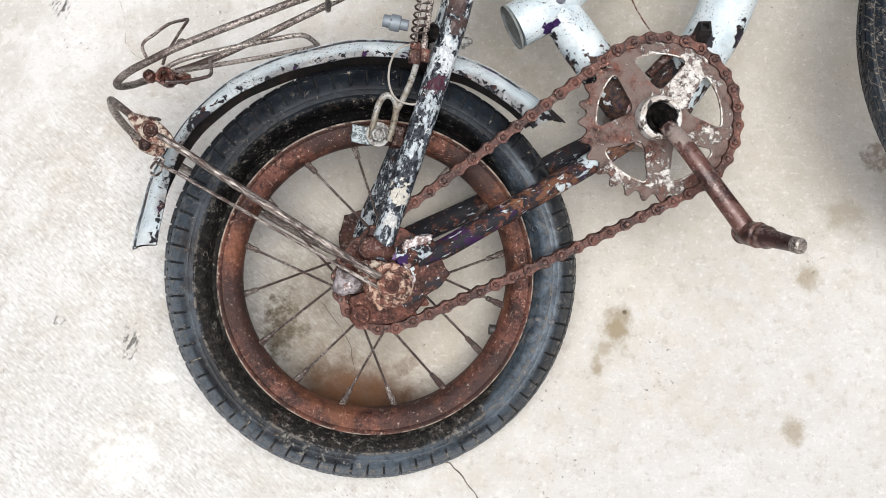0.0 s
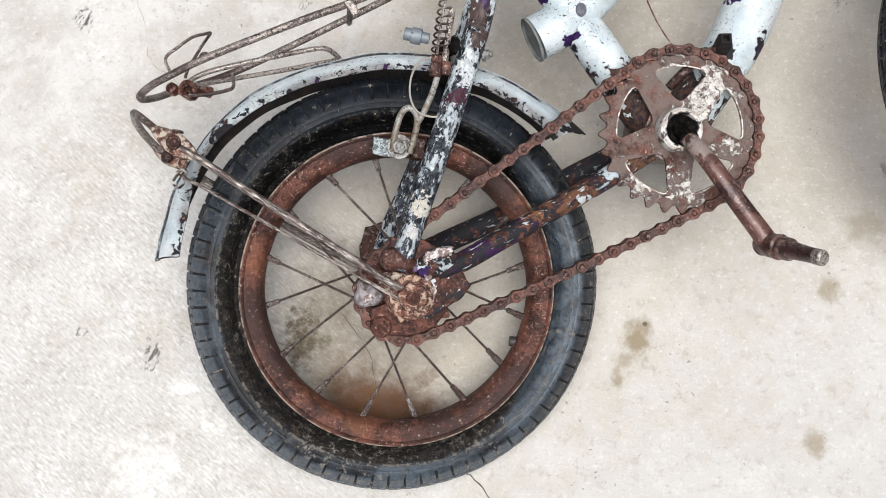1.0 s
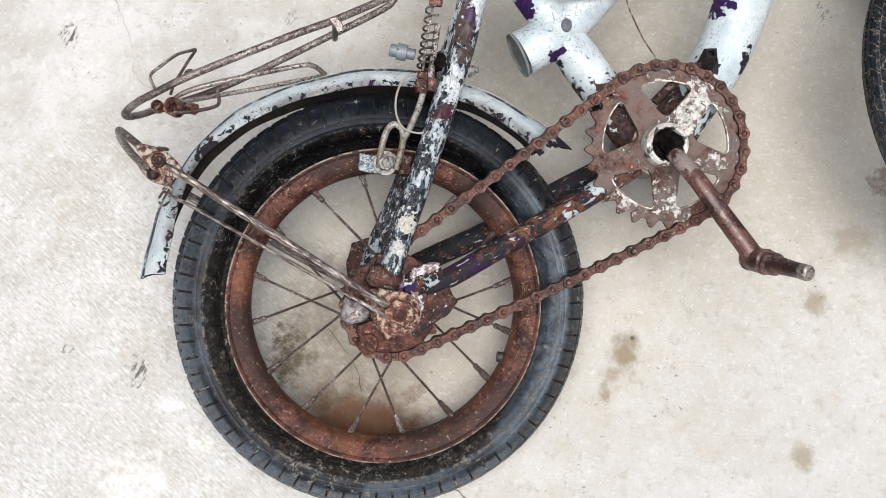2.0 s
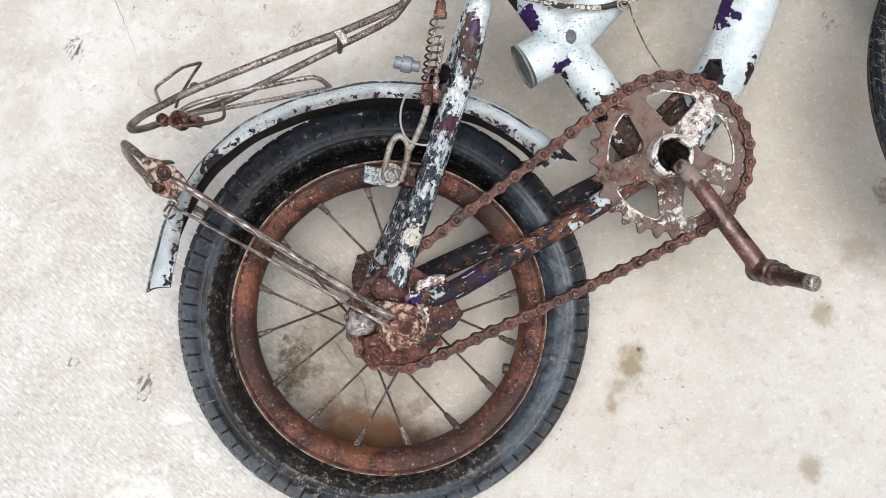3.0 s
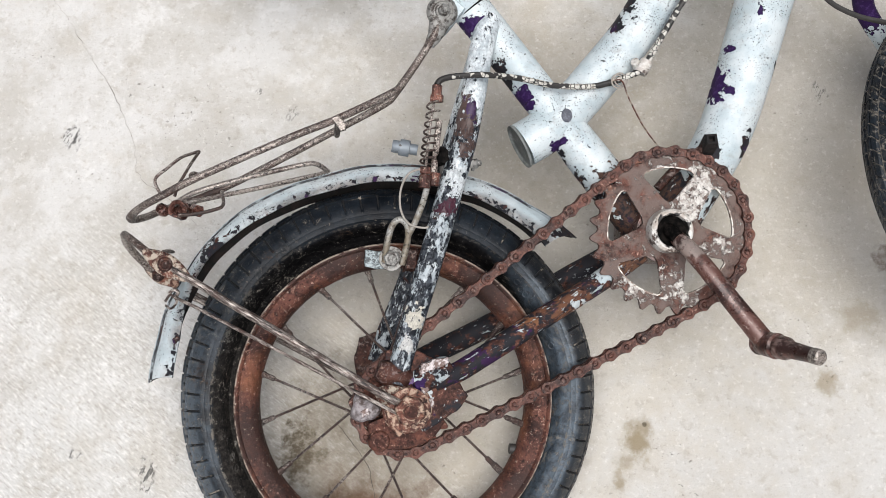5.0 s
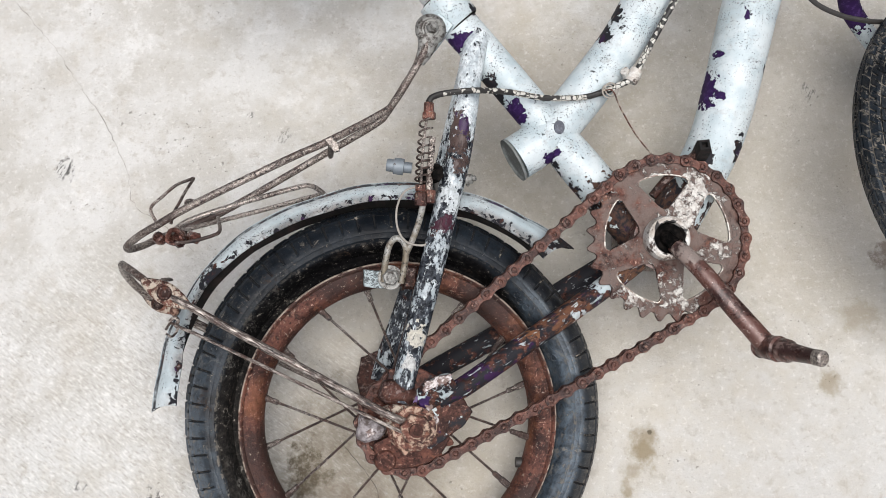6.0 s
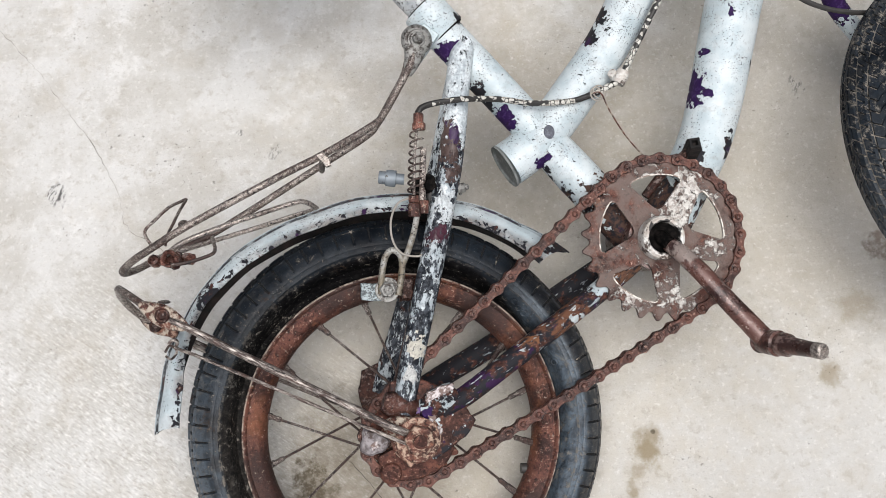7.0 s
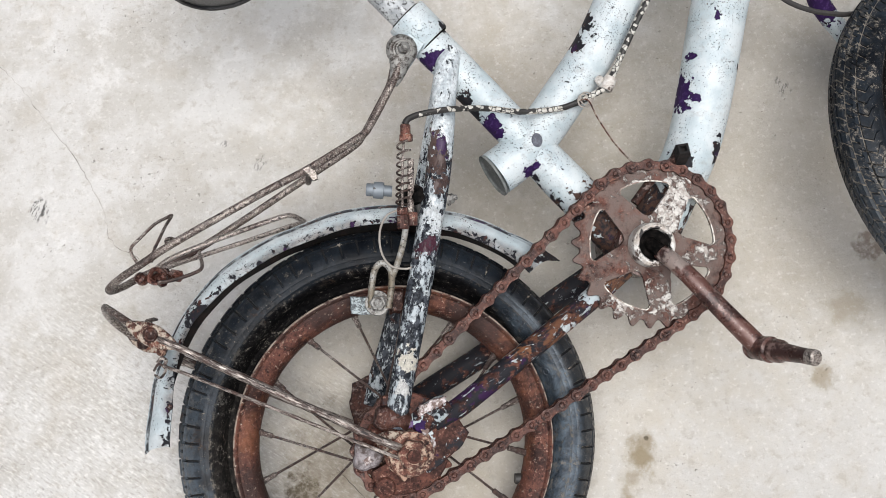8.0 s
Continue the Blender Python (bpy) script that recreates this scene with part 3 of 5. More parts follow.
BONE = rust_material("flaking_tan_scale", 1.0, 27.0, 0.86)
k = Mat("worn_maroon_crank")
crank = k.mix(k.step(k.noise(50, 6, 0.7, seed=21), 0.44, 0.56), (0.036, 0.016, 0.013), (0.115, 0.052, 0.040))
# pale lengthwise streaks: scuffs, and the arm's highlight painted with them
crank = k.mix(k.step(k.noise(150, 6, 0.72, seed=22, stretch=(3.0, 1.0, 1.0), turn=-56), 0.53, 0.62, 0.0, 0.75), crank, (0.24, 0.165, 0.145))
crank = k.mix(k.step(k.noise(420, 5, 0.7, seed=23), 0.58, 0.65, 0.0, 0.8), crank, (0.016, 0.009, 0.008))
crank = k.mix(k.step(k.noise(300, 5, 0.7, seed=24), 0.63, 0.67), crank, (0.48, 0.40, 0.35))
crank = k.mix(k.step(k.spot((0.203, 0.098, 0.050), 0.011, 0.8, 150, 3.0), 1.1, 0.6, 0.0, 0.6), crank, (0.42, 0.35, 0.31))
k.b.inputs["Specular IOR Level"].default_value = 0.6
CRANK_RUST = k.done(crank, k.step(k.noise(150, 5, 0.7, seed=25), 0.4, 0.65, 0.26, 0.50), 0.15, k.noise(300, 5, 0.7, seed=23), 0.0004, 0.7)
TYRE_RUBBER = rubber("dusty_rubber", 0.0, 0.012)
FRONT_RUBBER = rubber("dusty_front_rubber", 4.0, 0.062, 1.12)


def groove_dirt(name, seed, much):
    k = Mat(name)
    lower = k.step(k.math("MULTIPLY_ADD", k.noise(26, 5, 0.65, seed=seed), 0.10, k.axis(1)), 0.09, -0.02, 0.0, 0.06)
    f = k.step(k.math("ADD", k.noise(60, 6, 0.75, seed=seed + 2), lower), 0.60 - much, 0.68 - much)
    return k.done(k.mix(f, (0.0045, 0.0045, 0.005), (0.27, 0.24, 0.20)), 0.9, 0.0, k.noise(400, 4), 0.0005)


GROOVE = groove_dirt("dirt_in_tread", 3.0, 0.02)
FRONT_GROOVE = groove_dirt("dirt_in_front_tread", 8.0, 0.17)


def ring_material():
    """Brown rusted plate with remnants of white paint on its arms."""
    k = Mat("rusted_chainring")
    r, h = rust_colour(k, 0.95, 30)
    d = k.noise(190, 7, 0.76, dist=0.3, seed=31)
    worn = d
    for i, (x, y, rad, much) in enumerate(((0.019, 0.026, 0.018, 0.18), (0.000, -0.036, 0.014, 0.10), (0.032, -0.012, 0.012, 0.09), (-0.026, -0.030, 0.010, 0.08), (-0.004, 0.047, 0.010, 0.11), (0.026, 0.044, 0.010, 0.10), (-0.030, -0.040, 0.012, 0.11), (0.010, -0.046, 0.012, 0.09), (0.044, -0.004, 0.010, 0.08))):
        worn = k.math("ADD", worn, k.step(k.spot((x, y, 0), rad, 0.4, 70, 2.0 + i), 1.5, 0.5, 0.0, much))
    f = k.step(worn, 0.585, 0.66)
    grey = k.mix(k.step(k.noise(55, 6, 0.72, seed=33), 0.37, 0.56, 0.0, 0.9), r, (0.165, 0.124, 0.108))
    c = k.mix(f, grey, k.mix(k.step(k.noise(260, 6, 0.75, seed=35), 0.42, 0.60), (0.62, 0.60, 0.56), (0.33, 0.29, 0.26)))
    k.b.inputs["Specular IOR Level"].default_value = 0.22
    return k.done(c, k.blend(f, 0.66, 0.5), 0.08, k.math("ADD", h, f), 0.0006, 0.9)


k = Mat("bare_window_edge")
WINDOW_EDGE = k.done(k.mix(k.step(k.noise(170, 5, 0.7, seed=2), 0.47, 0.55), (0.62, 0.59, 0.52), (0.20, 0.14, 0.11)), 0.45)
RING = ring_material()
k = Mat("yellowed_white_cup")
cup = k.mix(k.step(k.noise(60, 6, 0.75, seed=4), 0.42, 0.60), (0.68, 0.67, 0.63), (0.42, 0.37, 0.32))
cup = k.mix(k.step(k.noise(120, 6, 0.75), 0.53, 0.60), cup, (0.075, 0.052, 0.042))
cup = k.mix(k.step(k.spot((0.1942, 0.1106, 0.0405), 0.0118, 0.35, 170, 5.0, (1, 1, 0)), 1.06, 0.94), cup, (0.012, 0.010, 0.009))
CUP = k.done(cup, 0.55, 0.0, k.noise(300), 0.0003)
k = Mat("black_grease")
k.b.inputs["Specular IOR Level"].default_value = 0.06
GREASE = k.done(k.mix(k.step(k.noise(240, 5, 0.7), 0.45, 0.62), (0.0018, 0.0017, 0.0016), (0.011, 0.009, 0.008)), 0.75, 0.0, k.noise(400), 0.0005)
k = Mat("black_vinyl")
VINYL = k.done(k.mix(k.noise(120, 5), (0.005, 0.005, 0.0055), (0.013, 0.013, 0.014)), 0.34, 0.0, k.noise(900), 0.0002)
k = Mat("black_cable")
BLACK = k.done(k.mix(k.noise(300, 5), (0.012, 0.012, 0.012), (0.05, 0.045, 0.04)), 0.55)
k = Mat("cracked_cable_casing")
flake = k.t.nodes.new("ShaderNodeTexVoronoi")
flake.inputs["Scale"].default_value = 300
k.put(flake.inputs["Vector"], k.co)
gap = k.t.nodes.new("ShaderNodeTexVoronoi")
gap.feature = "DISTANCE_TO_EDGE"
gap.inputs["Scale"].default_value = 300
k.put(gap.inputs["Vector"], k.co)
left = k.t.nodes.new("ShaderNodeSeparateColor")
k.put(left.inputs[0], flake.outputs["Color"])
keep = k.math("ADD", left.outputs[0], k.math("ADD", k.step(k.axis(0), 0.045, 0.085, -0.75, 0.0), k.math("MULTIPLY", k.math("SUBTRACT", k.noise(60, 3, 0.5, seed=4), 0.5), 2.2)))
white = k.math("MULTIPLY", k.step(keep, 0.38, 0.42), k.step(gap.outputs["Distance"], 0.03, 0.09))
CASING = k.done(k.mix(white, k.mix(k.noise(300, 4), (0.010, 0.010, 0.010), (0.040, 0.036, 0.032)), k.mix(k.step(k.noise(420, 4, 0.7, seed=6), 0.5, 0.62), (0.60, 0.585, 0.53), (0.34, 0.31, 0.26))), 0.5, 0.0, white, 0.0006)
k = Mat("dirty_white_wire")
OLD_WIRE = k.done(k.mix(k.noise(200, 5), (0.17, 0.15, 0.13), (0.46, 0.43, 0.38)), 0.6)


# ---------------------------------------------------------------- building helpers
def mm(*p):
    return Vector(p) / 1000


def part(name, bm, material, parent, label="", flat=False, angle=35):
    me = bpy.data.meshes.new(name)
    bmesh.ops.recalc_face_normals(bm, faces=bm.faces)
    bm.to_mesh(me)
    bm.free()
    me.materials.append(material)
    if not flat:
        me.shade_smooth()
        me.set_sharp_from_angle(angle=radians(angle))
    ob = new(name, me)
    ob.parent = parent
    return tagged(ob, label)


def again(ob, m):
    """Another object on the same mesh, under the same parent."""
    o = new(ob.name.split(".")[0], ob.data)
    o.parent = ob.parent
    o.matrix_basis = m
    return o


def group_part(name, parent, label=""):
    e = new(name)
    e.empty_display_size = 0.01
    e.parent = parent
    return tagged(e, label)


def curve_points(pts, per=8):
    """Catmull-Rom through pts."""
    p = [Vector(q) for q in pts]
    if len(p) < 3:
        return [p[0].lerp(p[-1], i / per) for i in range(per + 1)]
    p = [p[0] * 2 - p[1], *p, p[-1] * 2 - p[-2]]
    out = []
    for a, b, c, d in zip(p, p[1:], p[2:], p[3:]):
        for i in range(per):
            t = i / per
            out.append(0.5 * (2 * b + (c - a) * t + (2 * a - 5 * b + 4 * c - d) * t * t + (3 * b - a - 3 * c + d) * t ** 3))
    return out + [p[-2]]


def sweep(bm, pts, radius, seg=14, flat=1.0, closed=False, cap=True, up=(0, 0, 1)):
    """A tube along points; radius a number or a function of 0..1; flat squeezes it along the way's second normal."""
    n = len(pts)
    rings = []
    side = None
    for i, p in enumerate(pts):
        a, b = pts[(i - 1) % n if closed else max(i - 1, 0)], pts[(i + 1) % n if closed else min(i + 1, n - 1)]
        d = (b - a).normalized()
        if side is None:
            side = d.cross(Vector(up))
            side = side.normalized() if side.length > 1e-4 else d.orthogonal().normalized()
        side = (side - d * side.dot(d)).normalized()
        other = side.cross(d)
        r = radius(i / max(n - 1, 1)) if callable(radius) else radius
        rings.append([bm.verts.new(p + side * (r * math.cos(q)) + other * (r * flat * math.sin(q)))
                      for q in (2 * math.pi * j / seg for j in range(seg))])
    pairs = list(zip(rings, rings[1:])) + ([(rings[-1], rings[0])] if closed else [])
    for r0, r1 in pairs:
        for j in range(seg):
            bm.faces.new((r0[j], r0[(j + 1) % seg], r1[(j + 1) % seg], r1[j]))
    if cap and not closed:
        for r, rev in ((rings[0], True), (rings[-1], False)):
            inner = [bm.verts.new(v.co) for v in r]
            bm.faces.new(inner[::-1] if rev else inner)
    return bm


def rod(pts, radius, seg=12, per=8, flat=1.0, up=(0, 0, 1), smooth=True):
    """A fresh mesh of a rod through points in millimetres."""
    q = [mm(*p) for p in pts]
    return sweep(bmesh.new(), curve_points(q, per) if smooth else q, radius if callable(radius) else radius / 1000, seg, flat, up=up)


def turned(bm, profile, centre=(0, 0, 0), axis=(0, 0, 1), seg=48, loop=False):
    """A lathe round axis: profile of (radius, height) in mm."""
    axis = Vector(axis).normalized()
    u = axis.orthogonal().normalized()
    v = axis.cross(u)
    c = Vector(centre) / 1000
    rings = []
    for r, h in profile:
        rings.append([bm.verts.new(c + axis * (h / 1000) + (u * math.cos(a) + v * math.sin(a)) * (max(r, 0.001) / 1000))
                      for a in (2 * math.pi * j / seg for j in range(seg))])
    pairs = list(zip(rings, rings[1:])) + ([(rings[-1], rings[0])] if loop else [])
    for r0, r1 in pairs:
        for j in range(seg):
            bm.faces.new((r0[j], r0[(j + 1) % seg], r1[(j + 1) % seg], r1[j]))
    return bm


def plate(bm, outline, w0, w1, bevel=0.0, hole=None):
    """A flat plate with an outline in mm between two heights."""
    lo = [bm.verts.new(mm(x, y, w0)) for x, y in outline]
    mid = [bm.verts.new(mm(x, y, w1 - bevel)) for x, y in outline]
    cx, cy = sum(p[0] for p in outline) / len(outline), sum(p[1] for p in outline) / len(outline)
    top = []
    for x, y in outline:
        d = math.hypot(x - cx, y - cy) or 1
        top.append(bm.verts.new(mm(x - (x - cx) / d * bevel, y - (y - cy) / d * bevel, w1)))
    n = len(outline)
    for a, b in ((lo, mid), (mid, top)):
        for i in range(n):
            bm.faces.new((a[i], a[(i + 1) % n], b[(i + 1) % n], b[i]))
    bm.faces.new(top)
    bm.faces.new(lo[::-1])
    return bm


def ragged(outline, amount, rng, per=4):
    """The outline with more points, each moved a little."""
    out = []
    for (x0, y0), (x1, y1) in zip(outline, outline[1:] + outline[:1]):
        for i in range(per):
            t = i / per
            out.append((x0 + (x1 - x0) * t + rng.uniform(-amount, amount), y0 + (y1 - y0) * t + rng.uniform(-amount, amount)))
    return out


def nut(bm, centre, axis, r, h, washer=0.0):
    """A hexagonal nut with a chamfer, its thread end and a washer under it."""
    if washer:
        turned(bm, [(0, -1.6), (washer, -1.6), (washer + 0.3, -0.8), (washer, 0), (0, 0)], centre, axis, 28)
    turned(bm, [(0, 0), (r, 0), (r, h - 0.9), (r - 1.0, h), (0, h)], centre, axis, 6)
    turned(bm, [(0, h), (r * 0.55, h), (r * 0.55, h + 1.6), (r * 0.35, h + 2.2), (0, h + 2.2)], centre, axis, 16)
    return bm


# ---------------------------------------------------------------- ground
bm = bmesh.new()
bmesh.ops.create_grid(bm, x_segments=40, y_segments=40, size=200)
ground = part("ground", bm, CONCRETE, None)
tagged(ground, "worn pale concrete floor with cracks and rust stains", "ground", kind="structure")


def crack(points, width, rng, dirt):
    """A jagged hairline in the slab, widening and thinning along its way."""
    bm = bmesh.new()
    way = []
    for a, b in zip(points, points[1:]):
        a, b = Vector((*a, 0.0004)), Vector((*b, 0.0004))
        steps = max(3, int((b - a).length / 0.004))
        off = (b - a).normalized().cross(Vector((0, 0, 1)))
        for i in range(steps):
            way.append(a.lerp(b, i / steps) + off * rng.uniform(-0.0009, 0.0009))
    rows = []
    for i, p in enumerate(way):
        d = (way[min(i + 1, len(way) - 1)] - way[max(i - 1, 0)]).normalized()
        s = d.cross(Vector((0, 0, 1))) * width * (0.35 + 0.65 * rng.random()) * min(1, (len(way) - i) / 6, (i + 1) / 4)
        rows.append((bm.verts.new(p + s), bm.verts.new(p - s)))
    for a, b in zip(rows, rows[1:]):
        bm.faces.new((a[0], a[1], b[1], b[0]))
    return part("crack", bm, dirt, ground, flat=True)


rng = random.Random(5)
crack([(-0.3582, 0.5700), (-0.3080, 0.5058), (-0.2905, 0.4817), (-0.2756, 0.4563), (-0.2600, 0.4316), (-0.2485, 0.4097), (-0.2418, 0.3949), (-0.2330, 0.3734), (-0.2300, 0.3497), (-0.2240, 0.3403), (-0.2060, 0.3280), (-0.1890, 0.3113), (-0.1680, 0.2920)], 0.00030, rng, FAINT)
crack([(-0.075, 0.150), (-0.063, 0.135), (-0.05, 0.116), (-0.045, 0.093), (-0.034, 0.069), (-0.01, 0.045)], 0.00034, rng, SEAM)
crack([(-0.01, 0.045), (0.024, 0.028), (0.034, 0.019), (0.045, 0.004), (0.05, -0.03), (0.07, -0.08)], 0.0006, rng, SEAM)

# ---------------------------------------------------------------- the bicycle, lying on its left side
bicycle = new("bicycle")
bicycle.empty_display_size = 0.05
tagged(bicycle, "rusty child's bicycle with flaking pale paint lying on concrete", "bicycle")
AX_U, AX_V, AX_W = Vector((0.99259707, 0.03253054, -0.11701634)), Vector((0, 0.96346268, 0.26784262)), Vector((0.12145394, -0.26585980, 0.95633023))
BASE, EYE_MID, NEARER = Vector((-0.03042, 0.15843, 0.04791)), Vector((0.011, 0.034, 0.852)), 0.988
BASE = EYE_MID + (BASE - EYE_MID) * NEARER
bicycle.matrix_basis = Matrix.Translation(BASE) @ Matrix((AX_U, AX_V, AX_W)).transposed().to_4x4() @ Matrix.Scale(NEARER, 4)


# wheels
def tyre_mesh(blocks, rng, high=0.0, slant=0.25):
    """A ribbed tyre: three bands of blocks on the tread, grooves cut in, plain sidewalls with moulded lines."""
    prof = [(105.0, 5.5), (109.5, 6.4), (112.0, 6.4), (113.6, 9.2), (115.2, 13.2), (117.0, 16.6), (118.0, 18.2), (120.2, 19.6), (123.3, 20.9), (124.3, 21.8), (125.3, 21.7),
            (127.6, 21.5), (128.2, 21.25), (128.8, 21.3), (131.0, 20.7), (133.6, 19.9), (136.4, 18.5), (137.0, 17.8), (138.6, 16.8), (140.6, 15.0), (141.3, 14.2), (141.7, 13.7), (142.6, 12.4), (143.8, 10.2), (144.9, 7.6),
            (145.3, 6.7), (145.5, 6.1), (146.0, 4.6), (146.7, 2.0), (146.8, 0.9), (146.85, 0.5)]
    prof = prof + [(r, -w) for r, w in reversed(prof)]
    fr = (0.0, 0.08, 0.12, 0.28, 0.45, 0.50, 0.58, 0.63, 0.82, 0.96)
    bm = bmesh.new()
    rings, deep = [], set()
    for b in range(blocks):
        jag = rng.uniform(-0.4, 0.4)
        for f in fr:
            a = 2 * math.pi * (b + f) / blocks
            wav = 0.55 * math.sin(3 * a + 1) + 0.4 * math.sin(7 * a) + 5.5 * math.exp(-((a - 1.62) / 0.55) ** 2) * high
            ring = []
            for r, w in prof:
                m, cut = abs(w), 0.0
                if r > 132:
                    if 12.0 < m < 20.2:
                        cut = 1.4 if f in (0.0, 0.08) else 0.0
                    elif 6.4 < m < 13.9:
                        cut = 1.5 if f in (0.50, 0.58) else 0.0
                    elif m < 6.3:
                        cut = 1.3 if f in (0.0, 0.08) else 0.0
                    if 13.6 < m < 14.4 or 6.0 < m < 6.8 or m < 0.6:
                        cut = max(cut, 1.3)
                    cut = cut * (1 - 0.55 * high * math.exp(-((a - 1.5) / 0.85) ** 2)) + 0.12 * jag
                rr = r - cut - 1.6 * max(0, r - 112) / 35 + (wav * 0.35 if r > 112 else 0)
                ww = w * (1 - cut * 0.035) + min(wav, 1.0) * 0.5
                lean = a + slant * (2 * math.pi / blocks) * min(1, max(0, r - 133) / 3) * (m - 10) / 10
                v = bm.verts.new(mm(rr * math.cos(lean), rr * math.sin(lean), ww))
                if cut > 0.55:
                    deep.add(v)
                ring.append(v)
            rings.append(ring)
    for r0, r1 in zip(rings, rings[1:] + rings[:1]):
        for j in range(len(prof) - 1):
            f = bm.faces.new((r0[j], r0[j + 1], r1[j + 1], r1[j]))
            f.material_index = 1 if sum(v in deep for v in f.verts) > 2 else 0
    return bm


def rim_mesh():
    return turned(bmesh.new(), [(106.2, 11.4), (108.4, 12.0), (109.7, 12.3), (110.2, 13.1), (109.7, 14.1), (108.4, 14.4), (107.4, 13.9), (106.6, 12.6), (104, 12.2), (99.5, 11.2), (97.0, 9.8), (95.2, 7.4), (93.4, 4.4), (92.6, 0),
                                (93.4, -4.4), (95.2, -7.4), (97.0, -9.8), (99.5, -11.2), (104, -12.2), (106.6, -12.6), (107.4, -13.9), (108.4, -14.4), (109.7, -14.1), (110.2, -13.1), (109.7, -12.3), (108.4, -12.0), (106.2, -11.4),
                                (98.5, -7.6), (96.0, -3), (95.4, 0), (96.0, 3), (98.5, 7.6)], seg=128, loop=True)


def build_spokes(wheel, hub_near, hub_far, r_flange, start, label):
    """Sixteen crossing spokes, each with its nipple at the rim."""
    for i in range(16):
        a = radians(start + 22.5 * i)
        near = i % 2 == 0
        side = 1 if i % 4 in (0, 3) else -1
        c = Vector(hub_near if near else hub_far)
        b = a + side * radians(62)
        foot = c + Vector((r_flange * math.cos(b), r_flange * math.sin(b), 0))
        head = Vector((94.0 * math.cos(a), 94.0 * math.sin(a), 2.0 if near else -2.0))
        d = (head - foot).normalized()
        bm = sweep(bmesh.new(), [foot / 1000, foot.lerp(head, 0.5) / 1000, (head - d * 2) / 1000], 0.00088, 8)
        sp = part("spoke", bm, SPOKE_METAL, wheel, label if i == 0 else "")
        bm = bmesh.new()
        sweep(bm, [(head - d * 13) / 1000, (head - d * 12.4) / 1000, (head - d * 6) / 1000, (head - d * 5.8) / 1000, head / 1000, (head + d * 2) / 1000],
              lambda t: 0.0012 if t < 0.1 else 0.0019 if t < 0.5 else 0.0024, 8)
        nip = part("spoke_nipple", bm, SPOKE_METAL, wheel)


rear_wheel = group_part("rear_wheel", bicycle)
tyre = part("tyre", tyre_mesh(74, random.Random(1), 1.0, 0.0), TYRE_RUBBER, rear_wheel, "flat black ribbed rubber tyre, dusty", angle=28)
tyre.data.materials.append(GROOVE)
for x, y, w in ((88.9, 78.5, 18.4), (91.2, 73.7, 18.0), (94.4, 69.6, 18.0), (111.9, 33.2, 17.6)):
    bm = turned(bmesh.new(), [(1.7, -0.8), (1.75, 0.25), (2.1, 0.45), (2.45, 0.25), (2.5, -0.8)], (x, y, w), (-x / 118 * 0.65, -y / 118 * 0.65, 0.76), 18)
    part("embossed_ring", bm, TYRE_RUBBER, rear_wheel)
tyre.matrix_basis = pose(0.0004, -0.0006, -0.001)
rim = part("rim", rim_mesh(), RIM_RUST, rear_wheel, "rusted brown steel rim")
rim.matrix_basis = pose(0.002, -0.002, 0)
build_spokes(rear_wheel, (5, -2, 20), (-1, -2.5, -24), 19.0, 166.4 - 22.5 * 0, "thin speckled wire spoke")
bm = bmesh.new()
turned(bm, [(4, -30), (10, -30), (12, -27), (23, -26), (24, -24), (23, -22), (15, -20), (12.5, -10), (12.5, 8), (15, 16), (23, 18), (24, 20), (23, 22), (17, 23), (16, 30), (4, 30)], (2, -2.4, 0), (0.05, 0, 1), 40)
part("hub", bm, CRUSTED, rear_wheel, "crusted rusty hub shell")
bm = bmesh.new()
sweep(bm, [mm(0, -2.5, -62), mm(4, -2.4, 0), mm(8.3, -2.3, 66)], 0.0045, 14)
part("axle", bm, RUST, rear_wheel)
bm = bmesh.new()
sweep(bm, [mm(83.0, -40.2, -1), mm(87, -40.6, -1), mm(93, -42, -1)], 0.0037, 12)
part("valve", bm, BLACK, rear_wheel, "black rubber valve stem")

# chain drive
SPROCKET, RING_C, DRIVE_W = Vector((6.0, -2.4, 28.0)), Vector((196.6, 110.0, 28.0)), 28.0
R1, R2, TEETH1, TEETH2 = 32.55, 56.2, 16, 28


def toothed(teeth, pitch_r, inner, w0, w1, phase, holes):
    """A sprocket plate with rounded valleys between its teeth, and cut-outs where holes is true."""
    bm = bmesh.new()
    outline = []
    for i in range(teeth):
        for f, r in ((0.0, pitch_r - 4.2), (0.16, pitch_r - 3.4), (0.30, pitch_r - 0.6), (0.43, pitch_r + 1.5), (0.57, pitch_r + 1.5), (0.70, pitch_r - 0.6), (0.84, pitch_r - 3.4)):
            outline.append((r, phase + 2 * math.pi * (i + f) / teeth))
    rows = []
    for w, shrink in ((w0, 0.5), (w0 + 0.5, 0), (w1 - 0.5, 0), (w1, 0.5)):
        rows.append([bm.verts.new(mm((r - shrink) * math.cos(a), (r - shrink) * math.sin(a), w)) for r, a in outline])
    rin = [[bm.verts.new(mm(inner * math.cos(a), inner * math.sin(a), w)) for r, a in outline] for w in (w0, w1)]
    n = len(outline)
    for a, b in ((rows[0], rows[1]), (rows[1], rows[2]), (rows[2], rows[3]), (rows[3], rin[1]), (rin[1], rin[0]), (rin[0], rows[0])):
        for i in range(n):
            bm.faces.new((a[i], a[(i + 1) % n], b[(i + 1) % n], b[i]))
    return bm


